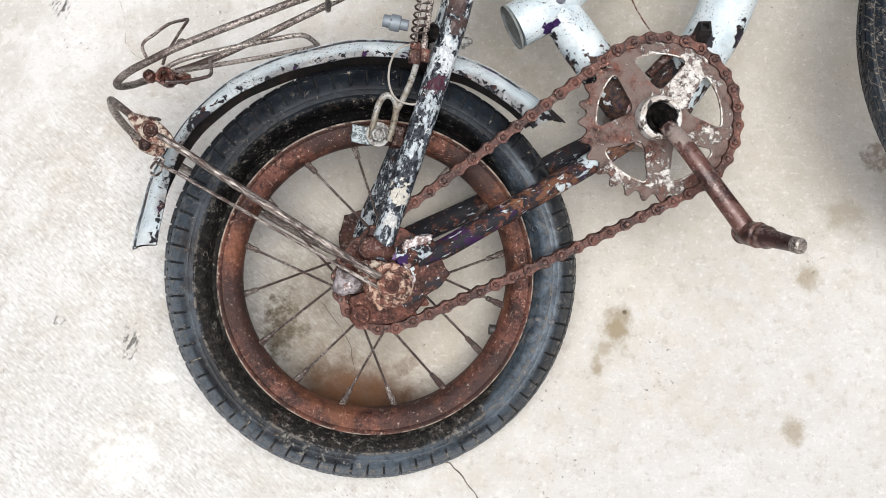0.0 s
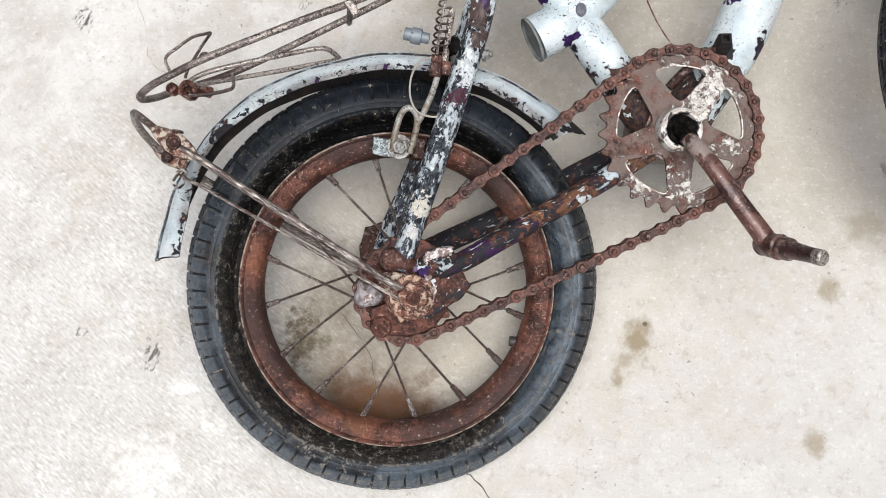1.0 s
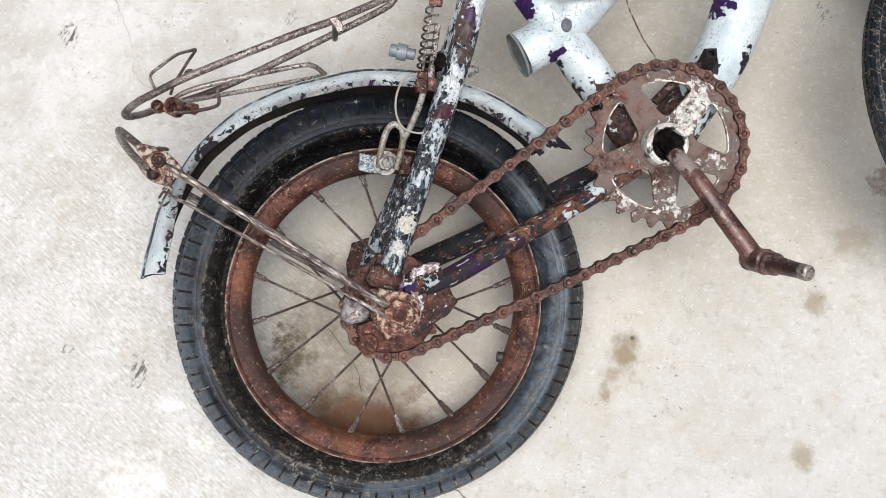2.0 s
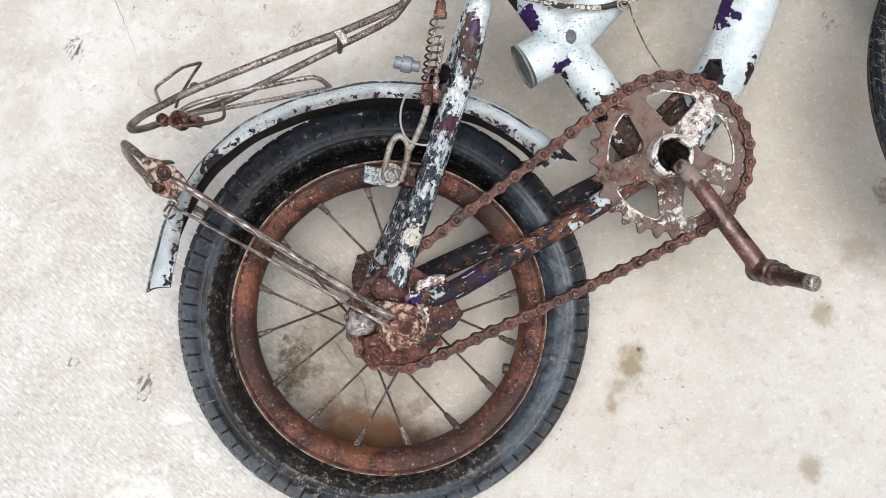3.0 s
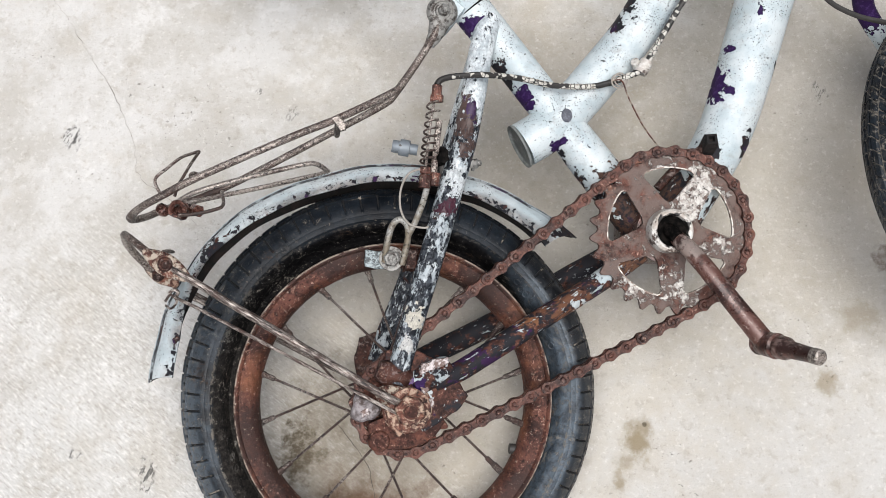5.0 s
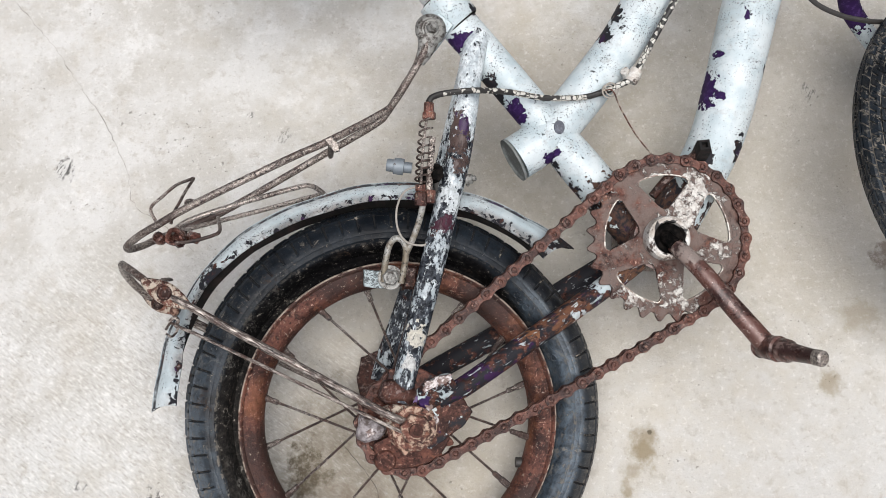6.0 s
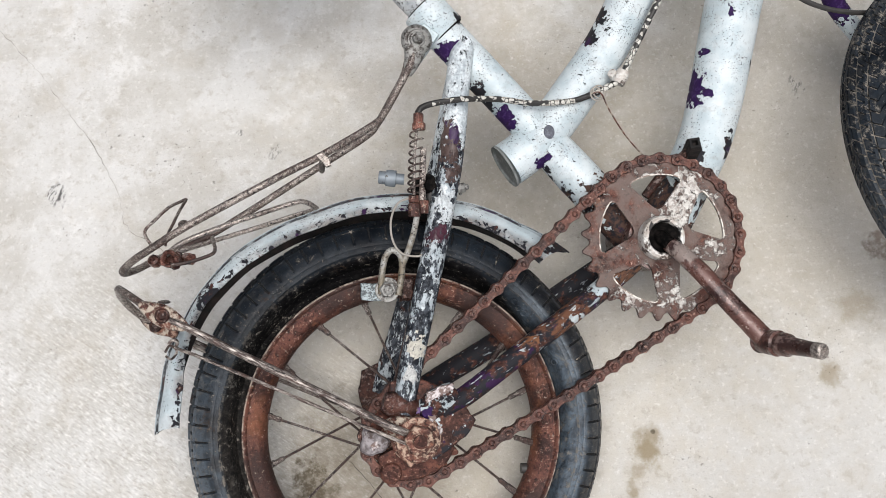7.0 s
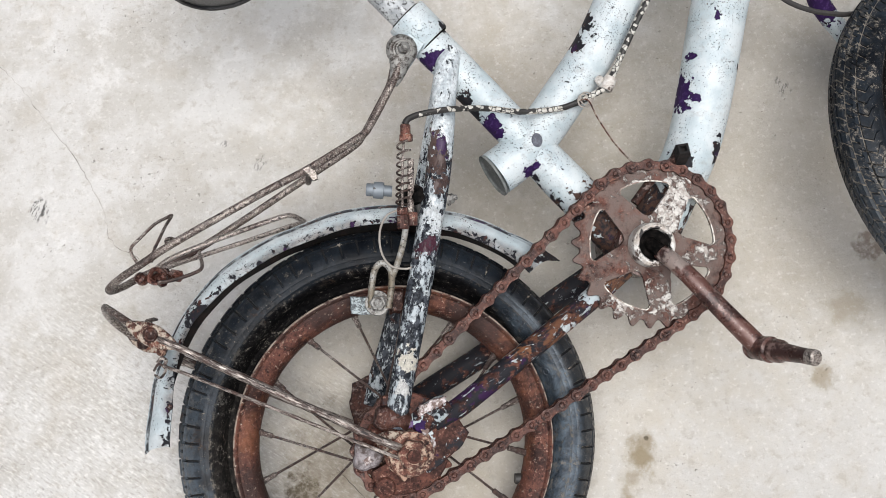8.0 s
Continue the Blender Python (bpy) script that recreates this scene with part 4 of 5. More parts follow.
def spider(bm, w0, w1):
    """The web of the chainring: a hub and five broad arms with rounded windows between them."""
    seg = 400
    def window(a, r):
        """True where one of the five openings is."""
        d = (math.degrees(a) - 18 + 36) % 72 - 36
        arc = radians(d) * r
        half = radians(36) * r - 7.6 - 0.12 * (44.5 - r)
        corner = 4.0
        dx, dr = half - abs(arc), min(r - 20.5, 44.5 - r)
        if dx < 0 or dr < 0:
            return False
        return not (dx < corner and dr < corner and math.hypot(corner - dx, corner - dr) > corner)
    radii = [13.5 + 0.45 * i for i in range(int((48.4 - 13.5) / 0.45) + 1)]
    vs = {}
    def vert(i, j, w):
        key = (i % seg, j, w)
        if key not in vs:
            a = 2 * math.pi * i / seg
            vs[key] = bm.verts.new(mm(radii[j] * math.cos(a), radii[j] * math.sin(a), w))
        return vs[key]
    solid = {(i, j): not window(2 * math.pi * (i + 0.5) / seg, radii[j] + 0.22) for i in range(seg) for j in range(len(radii) - 1)}
    for (i, j), s in solid.items():
        if not s:
            continue
        top = bm.faces.new([vert(i, j, w1), vert(i, j + 1, w1), vert(i + 1, j + 1, w1), vert(i + 1, j, w1)])
        if j > 4 and not all(solid.get(q, True) for q in ((i, j - 1), (i, j - 2))):
            top.material_index = 1
        bm.faces.new([vert(i, j, w0), vert(i + 1, j, w0), vert(i + 1, j + 1, w0), vert(i, j + 1, w0)])
        for di, dj, e in ((-1, 0, ((i, j), (i, j + 1))), (1, 0, ((i + 1, j + 1), (i + 1, j))), (0, -1, ((i + 1, j), (i, j))), (0, 1, ((i, j + 1), (i + 1, j + 1)))):
            q = ((i + di) % seg, j + dj)
            if not solid.get(q, False):
                (a, b), (c, d) = e
                bm.faces.new([vert(a, b, w1), vert(a, b, w0), vert(c, d, w0), vert(c, d, w1)]).material_index = 1 if dj == -1 else 0
    return bm


sprocket = part("sprocket", toothed(TEETH1, R1, 15.0, -1.4, 1.4, 0.1, False), RUST, bicycle, "small rusted rear sprocket")
sprocket.matrix_basis = Matrix.Translation(SPROCKET / 1000)
crankset = group_part("crankset", bicycle)
bm = toothed(TEETH2, R2, 47.2, -1.6, 1.6, 0.16, True)
chainring = part("chainring", bm, RING, crankset, "brown rusted chainring with flaking white paint")
chainring.matrix_basis = Matrix.Translation(RING_C / 1000)
spid = part("chainring_web", spider(bmesh.new(), -1.3, 1.3), RING, crankset, "five-window rusted web with white paint remnants")
spid.data.materials.append(WINDOW_EDGE)
spid.matrix_basis = Matrix.Translation(RING_C / 1000)
bm = bmesh.new()
turned(bm, [(10.4, 2), (10.4, 33), (10.6, 40.6), (11.4, 42.0), (13.2, 42.2), (14.8, 41), (15.4, 38.5), (15.4, 28)], (194.2, 110.6, 0), seg=56)
part("bearing_cup", bm, CUP, crankset, "white painted bearing cup with open greasy middle")
bm = bmesh.new()
turned(bm, [(10.35, 38.5), (7, 36.5), (0, 36)], (194.2, 110.6, 0), seg=40)
part("grease", bm, GREASE, crankset, "black grease in the open bearing")
bm = sweep(bmesh.new(), [mm(191.5, 114, 30), mm(194.8, 109, 38), mm(197.5, 105.2, 42.5)], lambda t: 0.0056 - 0.0008 * t, 14)
part("axle_stub", bm, GREASE, crankset, "greasy black axle end")
bm = rod([(197.6, 105.4, 40), (200.2, 101.6, 44.5), (204.5, 95.2, 50.5), (213, 82.5, 57), (226, 63, 62), (238, 45.5, 67.5), (246.5, 33, 71)],
         lambda t: 0.0056 + 0.0017 * t, 18, 8, 0.82)
part("crank_arm", bm, CRANK_RUST, crankset, "bent brown rusted crank arm")
bm = bmesh.new()
turned(bm, [(0, -10), (6.6, -10), (8.6, -8.5), (8.9, -7.2), (8.0, -6), (8.4, 0), (8.2, 6), (7.2, 8.4), (0, 8.4)], (246.8, 33.2, 71), (0.2, -0.12, 1), 30)
part("crank_eye", bm, CRANK_RUST, crankset)
SPIN = (Vector((262.4, 27.4, 120)) - Vector((246.8, 33.2, 72))).normalized()
bm = bmesh.new()
turned(bm, [(0, 4), (8.6, 6), (8.8, 9), (7.4, 10.5), (7.9, 13), (7.6, 19), (5.9, 22), (5.2, 36), (4.9, 43.5), (0, 43.5)], (246.8, 33.2, 72), SPIN, 26)
spindle = part("pedal_spindle", bm, CRANK_RUST, crankset, "bare tapering pedal spindle without its pedal")
bm = bmesh.new()
turned(bm, [(4.95, 43.0), (5.3, 43.2), (5.2, 49), (4.4, 50), (3.2, 50.4), (2.6, 49), (0, 48.5)], (246.8, 33.2, 72), SPIN, 20)
part("spindle_end", bm, PALE_ROD, crankset, "pale worn spindle tip")


def chain_path():
    """The closed way of the chain's pins: round the ring, down to the sprocket and back along the sagging lower run."""
    d = (RING_C - SPROCKET).to_2d()
    base, lift = math.atan2(d.y, d.x), math.asin((R2 - R1) / d.length)
    up, low = base + lift, base - lift
    c1, c2 = SPROCKET.to_2d(), RING_C.to_2d()
    at = lambda c, r, a: Vector((c.x + r * math.cos(a), c.y + r * math.sin(a)))
    pts = []
    a0, a1 = up + math.pi / 2, up + math.pi / 2 - (up - low) - math.pi
    for i in range(120):
        pts.append(at(c2, R2, a0 + (low - math.pi / 2 - a0) * i / 119))
    p, q = at(c2, R2, low - math.pi / 2), at(c1, R1, low - math.pi / 2)
    for i in range(1, 60):
        t = i / 60
        pts.append(p.lerp(q, t) + Vector((math.sin(low), -math.cos(low))) * 4 * t * (1 - t) * 1.4)
    b0, b1 = low - math.pi / 2, up + math.pi / 2 - 2 * math.pi
    for i in range(80):
        pts.append(at(c1, R1, b0 + (b1 - b0) * i / 79))
    p, q = at(c1, R1, b1), at(c2, R2, up + math.pi / 2)
    for i in range(1, 60):
        t = i / 60
        pts.append(p.lerp(q, t) + Vector((math.sin(up), -math.cos(up))) * 4 * t * (1 - t) * 1.2)
    return pts


def link_mesh(outer, pitch):
    """One chain link: two waisted plates with their pins or rollers."""
    bm = bmesh.new()
    h, wa = 4.25, 2.75
    side = []
    for i in range(9):
        a = math.pi / 2 + math.pi * i / 8
        side.append((-pitch / 2 + h * math.cos(a), h * math.sin(a)))
    shape = side + [(-1.6, -wa), (1.6, -wa)] + [(-x, -y) for x, y in side] + [(1.6, wa), (-1.6, wa)]
    for s in (1, -1):
        w0, w1 = (2.9, 4.1) if outer else (1.6, 2.7)
        lo, hi = (w0, w1) if s > 0 else (-w1, -w0)
        plate(bm, shape, lo, hi, 0.3)
    for x in (-pitch / 2, pitch / 2):
        if outer:
            turned(bm, [(0, -4.8), (1.9, -4.8), (2.1, -4.4), (2.2, 4.6), (1.9, 5.0), (1.5, 4.9), (1.2, 4.2), (0, 4.1)], (x, 0, 0), seg=12)
        else:
            turned(bm, [(3.7, -1.55), (3.7, 1.55)], (x, 0, 0), seg=12)
            turned(bm, [(2.1, 2.7), (3.3, 2.9), (3.5, 2.65)], (x, 0, 0), seg=12)
    return bm


way = chain_path()
lengths = [0.0]
for a, b in zip(way, way[1:] + way[:1]):
    lengths.append(lengths[-1] + (b - a).length)
total = lengths[-1]
LINKS = 2 * round(total / 12.7 / 2)
pitch = total / LINKS


def along(s):
    s %= total
    for i in range(len(way)):
        if lengths[i + 1] >= s:
            return way[i].lerp(way[(i + 1) % len(way)], (s - lengths[i]) / (lengths[i + 1] - lengths[i]))
    return way[0]


chain = group_part("chain", bicycle, "rust-brown roller chain")
rng = random.Random(11)
pins = [along(i * pitch + 3.0) for i in range(LINKS)]
first = [None, None]
for i in range(LINKS):
    a, b = pins[i], pins[(i + 1) % LINKS]
    mid, d = (a + b) / 2, b - a
    m = Matrix.Translation(mm(mid.x, mid.y, DRIVE_W + rng.uniform(-0.25, 0.25))) @ pose(0, 0, 0, rng.uniform(-2, 2), 0, math.degrees(math.atan2(d.y, d.x)))
    kind = i % 2
    if first[kind] is None:
        first[kind] = part("chain_link", link_mesh(kind == 0, (b - a).length), CHAIN_RUST, chain)
        first[kind].matrix_basis = m
    else:
        again(first[kind], m)

# frame
frame_part = group_part("frame", bicycle, "small step-through frame in chipped pale paint")
bm = rod([(60, 279.3, 0), (97.5, 230.2, 0), (135.4, 179.8, 0), (186.9, 112, 0)], lambda t: 0.0139 + 0.0016 * min(1, max(0, t * 4 - 2)), 36)
part("seat_tube", bm, PAINT, frame_part)
bm = rod([(99.5, 175.3, 0), (112, 182.3, 0), (126, 192, 0), (140, 206, 0), (153, 220, 0), (182.4, 253.3, 0), (205.2, 287.8, 0), (228, 326, 0), (262, 385, 0)], 16.2, 36)
part("top_tube", bm, PAINT, frame_part)
bm = bmesh.new()
turned(bm, [(0, 0.2), (14.8, 0.2), (15.8, 0), (16.6, 0.9), (16.5, 2.2)], (98.6, 174.8, 0), (-0.90, -0.436, 0.02), 40)
part("tube_cap", bm, CAP, frame_part, "dark grey end cap of the tube")
bm = rod([(203, 112, 0), (222, 139, 0), (243.6, 171.7, 0), (257.6, 204, 0), (273, 250.6, 0), (286, 288, 0), (312, 350, 0)], lambda t: 0.0186 + 0.0020 * min(1, max(0, t * 2.2 - 0.45)), 40)
part("down_tube", bm, PAINT, frame_part)
bm = bmesh.new()
turned(bm, [(17, -34), (21.5, -34), (22, -32), (22, 24), (21.5, 26), (17, 26)], (194.5, 109.5, 0), seg=48)
part("bottom_bracket_shell", bm, CRANK_RUST, frame_part, "dark rusted bottom bracket shell")
bm = rod([(78, 263, 6), (72.5, 250, 12), (67, 231, 17.5), (60, 200, 23), (52.5, 171.5, 27), (43.9, 146, 30), (27.5, 96, 34), (15.2, 60, 37.5), (6.5, 34, 40), (0.5, 14, 42)],
         lambda t: 0.0086 if t < 0.6 else 0.0086 - 0.0012 * (t - 0.6) / 0.4, 24)
part("seat_stay", bm, STAY_PAINT, frame_part, "flaking grey, black and white seat stay")
bm = rod([(79, 262, -6), (74, 248, -12), (67.5, 226, -18), (60, 201, -23), (51.5, 174, -27), (41, 144, -30), (22, 92, -33), (11, 64, -36), (0.8, 41, -40), (-7, 22, -42)], 7.8, 22)
part("seat_stay", bm, FAR_STAY_PAINT, frame_part, "dark grey-blue mottled seat stay")
bm = rod([(26, 13.5, 39), (36, 17.5, 38), (47.3, 21.7, 36), (90.5, 46.0, 32), (147.4, 77.1, 20), (181, 98, 14)], lambda t: 0.0066 + 0.0013 * t, 24)
part("chain_stay", bm, CHAINSTAY_PAINT, frame_part, "rusted purple and black chain stay")
FAR_CHAINSTAY = chipped_paint("dark_chainstay_paint", 0.315, (), 52.0, None, 0.03, 300, black=0.52, dirty=0.75, plum=0.9, run=27)
bm = rod([(20, 18.5, -38), (35, 26.8, -36), (84.8, 50.0, -32), (130.4, 76.5, -26), (154.8, 89.5, -20), (182, 104, -14)], 8.3, 22)
part("chain_stay", bm, FAR_CHAINSTAY, frame_part, "black and brown flaking chain stay")
bm = bmesh.new()
sweep(bm, [mm(52, 163, 27), mm(48, 163, 0), mm(42, 163, -26)], 0.0055, 14)
part("brake_bridge", bm, STAY_PAINT, frame_part)
rng = random.Random(21)
NEAR_DROPOUT = [(-5, 36), (9, 40), (23, 32), (32, 24), (44, 13), (49, 4), (44, -4), (31, -12), (19, -19), (8, -17), (-6, -12), (-8, 4), (-9, 22)]
bm = plate(bmesh.new(), ragged(NEAR_DROPOUT, 0.5, rng), 36.5, 41.0, 0.8)
part("dropout", bm, DROPOUT_PAINT, frame_part, "thick crusted dropout plate with flakes of white paint")
bm = plate(bmesh.new(), ragged([(x - 14, y + 4) for x, y in NEAR_DROPOUT], 0.5, rng), -42, -38, 0.8)
part("dropout", bm, PLATE_RUST, frame_part, "thick crusted dropout plate")
bm = plate(bmesh.new(), ragged([(-26.1, 7.8), (-16.3, 4.7), (-8.8, -2.7), (-13.7, -9.1), (-24.0, -11.2), (-30.0, -6.1)], 0.6, rng), 34, 40.5, 1.4)
part("chain_tug", bm, LILAC, frame_part, "dirty lilac-grey block behind the axle", flat=True)
bm = rod([(192, 141, 16), (206, 155, 17), (226.6, 170, 22)], 3.2, 12)
part("guard_bracket", bm, PLATE_RUST, frame_part)
bm = bmesh.new()
turned(bm, [(0, -18), (6.0, -18), (6.2, 15), (5.0, 17.2), (3.0, 17.2), (2.8, 12), (0, 12)], (228, 168.8, 20), (-0.12, 0.28, 0.95), 4)
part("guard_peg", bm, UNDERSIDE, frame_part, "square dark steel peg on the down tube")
bm = bmesh.new()
bmesh.ops.scale(turned(bm, [(0, -4), (3.5, -4), (3.9, 0.1), (3.5, 0.5), (0, 0.6)], (0, 0, 0), (0, 0, 1), 20), vec=(1, 1.25, 1), verts=bm.verts)
bmesh.ops.translate(bm, vec=mm(128.4, 193.8, 16.4), verts=bm.verts)
part("rivet", bm, PLUG, frame_part, "flat dull blue-grey plug on the tube joint")

bm = bmesh.new()
turned(bm, [(0, -15), (6.0, -14), (8.6, -9), (9.2, 0), (8.4, 9), (6.5, 14), (0, 15)], (25, 19, 40), (0.86, 0.42, -0.1), 22)
part("stay_socket", bm, SOCKET_PAINT, frame_part, "lumpy socket with flaking white and purple paint")
bm = bmesh.new()
turned(bm, [(0, -12), (6.0, -11), (8.4, -6), (8.8, 2), (7.6, 10), (5, 13), (0, 14)], (-1, 20.5, 41.5), (0.95, -0.36, -0.05), 22)
part("stay_socket", bm, LUMP_RUST, frame_part, "lumpy dull mauve-brown socket")
for shape, w in (([(16.9, 26.9), (27.5, 29.8), (37.0, 31.2), (35.4, 26.6), (26.3, 24.1), (22.5, 18.5), (21.7, 9.1), (17.2, 6.5), (16.1, 16.7)], 47.2), ([(18.9, 3.2), (24.9, 3.9), (25.7, -1.4), (21.9, -3.6)], 42.5), ([(-23, -3), (-18, -1), (-17, -5), (-22, -7)], 40.2), ([(8, 19.5), (13, 18), (12, 13.5), (8.5, 14)], 46.2)):
    bm = plate(bmesh.new(), ragged(shape, 0.9, rng, 5), w - 3.0, w + 0.9, 0.5)
    part("paint_flake", bm, OLD_PURPLE if shape[0] == (8, 19.5) else FLAKE, frame_part, "patch of old purple paint" if shape[0] == (8, 19.5) else "thick flake of dirty white paint")

def eye_plate(c, length, width, ang, w):
    out = []
    for i in range(30):
        a = 2 * math.pi * i / 30
        x, y = length * math.cos(a), width * math.sin(a) * (1.0 - 0.25 * abs(math.cos(a)))
        out.append((c[0] + x * math.cos(ang) - y * math.sin(ang), c[1] + x * math.sin(ang) + y * math.cos(ang)))
    return plate(bmesh.new(), out, w - 1.6, w + 1.6, 1.0)


# hub clutter on the near side
fittings = group_part("axle_fittings", bicycle, "rusted nuts, washers and eyes on the axle end")
bm = nut(bmesh.new(), (8.2, -2.3, 52.5), (0.07, 0, 1), 10.4, 8.0, 14.5)
part("axle_nut", bm, NUT_RUST, fittings, "crusted rusty axle nut")
bm = bmesh.new()
turned(bm, [(0, 0), (16.5, 0), (17.2, 0.8), (16.5, 1.8), (0, 1.8)], (7.8, -2.3, 41), (0.07, 0, 1), 36)
turned(bm, [(0, 0), (14, 0), (15, 1.5), (14, 5.5), (0, 5.5)], (7.9, -2.3, 43), (0.07, 0, 1), 32)
part("washer", bm, NUT_RUST, fittings)
part("strut_eye", eye_plate((1.5, 2.0), 17, 11, radians(146), 46.5), BONE, fittings, "flattened tan eye of the strut")
bm = rod([(-6, 2, 50.5), (-4, -8, 50.5), (2, -19, 49.5)], 2.0, 10, 8, 0.6)
part("stay_end", bm, CRUSTED, fittings)
bm = bmesh.new()
crescent_ring = []
for i in range(13):
    a = radians(200 + 11.5 * i)
    r = 27 + 5 * math.exp(-((i - 2.5) / 2.5) ** 2)
    crescent_ring.append([bm.verts.new(mm(8 + q * math.cos(a), -2.3 + q * math.sin(a), w)) for q, w in ((16.5, 36), (16.5, 40.5), (r - 1, 39.8), (r, 38.6), (r, 36))])
for a, b in zip(crescent_ring, crescent_ring[1:]):
    for j in range(5):
        bm.faces.new((a[j], a[(j + 1) % 5], b[(j + 1) % 5], b[j]))
bm.faces.new(crescent_ring[0])
bm.faces.new(crescent_ring[-1][::-1])
turned(bm, [(0, 0), (7.2, 0), (7.6, 1.2), (7.2, 4.4), (6.0, 5.6), (0, 6.0)], (-11.5, -23.6, 36.5), (0.05, 0, 1), 28)
part("dust_plate", bm, RUST, fittings, "rust-brown crescent plate under the axle")
bm = plate(bmesh.new(), ragged([(-7.5, -8), (-4, -14), (-12, -20), (-17, -16), (-13, -10)], 0.4, rng), 32, 37.5, 0.8)
part("lock_block", bm, PLATE_RUST, fittings, "dark square block behind the axle nut")
bm = nut(bmesh.new(), (-0.5, -2.5, -52), (-0.07, 0, -1), 10.4, 8.0, 14.5)
part("axle_nut", bm, CRUSTED, fittings, "crusted rusty axle nut")

# rear mudguard
FENDER_A0, FENDER_A1 = 38.3, 174.0
CREST = ((38, 174.5), (46, 171), (52, 168), (59, 167.4), (69, 165.4), (90, 164), (107, 163.2), (115, 165), (122.6, 166.4), (138, 167.6), (145, 167), (154, 168), (163, 166.2), (174, 166.8))
NEAR_LIP = ((38, 150.5), (56, 151.2), (83, 151), (100, 150), (108, 150.6), (116, 152.3), (123, 153.2), (132, 155.7), (140, 158), (146, 157.4), (152, 155), (161, 149.8), (174, 148.4))
FAR_LIP = ((38, 152.6), (48, 152.4), (57, 151.6), (65, 150), (75, 146.5), (105, 146.5), (117, 149), (127, 151.5), (139, 154.2), (150, 155), (165, 153.8), (174, 153))


def along_arc(table, deg):
    xs, ys = zip(*table)
    return float(np.interp(deg, xs, ys))


def fender_mesh():
    """A rolled channel: a crest with two pressed ridges, flanks that fall to a bead on each lip, and a bare underside."""
    bm = bmesh.new()
    half = [(0.0, 0.0), (2.4, 0.012), (3.0, 0.075), (3.8, 0.085), (7.0, 0.15), (7.8, 0.105), (8.7, 0.19), (11.5, 0.30), (14.2, 0.46), (16.2, 0.66), (17.3, 0.83), (17.9, 0.93), (18.3, 1.0), (17.6, 1.02)]
    section = [(-w, f) for w, f in reversed(half)] + half[1:]
    rows, steps = [], 150
    for i in range(steps + 1):
        t = i / steps
        row = []
        for shell in (0, 1):
            for w, f in (section if shell == 0 else reversed(section)):
                first = FENDER_A0 + 4.7 * abs(w) / 18
                last = FENDER_A1 - 2.6 * max(0, w) / 18 - 1.2 * max(0, -w) / 18
                deg = first + (last - first) * t
                a = radians(deg)
                dent = 0.35 * math.sin(9 * a) + 0.25 * math.sin(23 * a + 1)
                top, lip = along_arc(CREST, deg), along_arc(NEAR_LIP if w > 0 else FAR_LIP, deg)
                r = top + (lip - top) * f + dent * (0.4 + abs(w) / 40) - 0.9 * shell * (1 - f)
                row.append(bm.verts.new(mm(r * math.cos(a), r * math.sin(a), (w + 0.4 * dent) * (1 - 0.05 * shell))))
        rows.append(row)
    n = len(section)
    for a, b in zip(rows, rows[1:]):
        for j in range(2 * n):
            f = bm.faces.new((a[j], a[(j + 1) % (2 * n)], b[(j + 1) % (2 * n)], b[j]))
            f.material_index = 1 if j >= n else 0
    for row in (rows[0], rows[-1]):
        for j in range(n - 1):
            bm.faces.new((row[j], row[j + 1], row[2 * n - 2 - j], row[2 * n - 1 - j]))
    return bm


mudguard = group_part("rear_mudguard", bicycle, "chipped pale blue-white steel mudguard")
blade = part("mudguard_blade", fender_mesh(), FENDER_PAINT, mudguard)
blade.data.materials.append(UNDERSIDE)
bm = rod([(-147, 79, 26), (-143.5, 81.5, 27.5), (-141, 79.5, 27), (-141.5, 75.5, 26), (-128, 68.5, 29), (-80, 41.5, 39), (-36, 16.6, 48), (-11.1, 2.6, 53.5), (4, -6, 53)], 1.25, 10)
part("mudguard_stay", bm, STAY_WIRE, mudguard, "thin dull wire stay hooked to the mudguard")
bm = rod([(-150, 74, 22), (-146, 78, 27), (-142, 74, 27), (-146, 69, 25), (-150, 71, 22)], 0.9, 8)
part("wire_hook", bm, SPECKLED, mudguard)
bm = rod([(-143, 77, -24), (-80, 43.8, -34), (-14, 6, -50)], 1.75, 10)
part("mudguard_stay", bm, STAY_WIRE, mudguard)
bm = bmesh.new()
turned(bm, [(0, 0), (3.4, 0), (3.2, 1.6), (1.6, 2.2), (0, 2.2)], (-143.5, 85.5, 21.2), (-0.4, 0.3, 0.85), 14)
part("rivet", bm, CRUSTED, mudguard)

# luggage rack and its struts
rack = group_part("luggage_rack", bicycle, "bent rusty wire luggage rack swung up from its struts")
NEAR_LEG = [(41.5, 264, 19), (36, 250, 20), (25.2, 233.5, 21), (13.2, 217.2, 23), (5, 210, 26), (-31.5, 192.4, 36), (-62.4, 180.5, 38), (-124.2, 155.2, 38), (-150.1, 142.9, 34)]
FAR_LEG = [(-156.1, 137.3, -36), (-112.3, 152.5, -38), (-32.6, 191.5, -36), (2.5, 208.5, -26), (11.5, 216, -23), (24, 233, -21), (35, 249, -20), (40, 262, -19)]
bm = rod(NEAR_LEG + [(-163, 137, 26), (-172, 132.5, 10), (-175, 130.5, -2), (-174, 130, -14), (-167, 132.5, -28)] + FAR_LEG, 2.6, 12)
part("platform_rod", bm, LEG_METAL, rack, "long bent rod with rust-speckled plating")
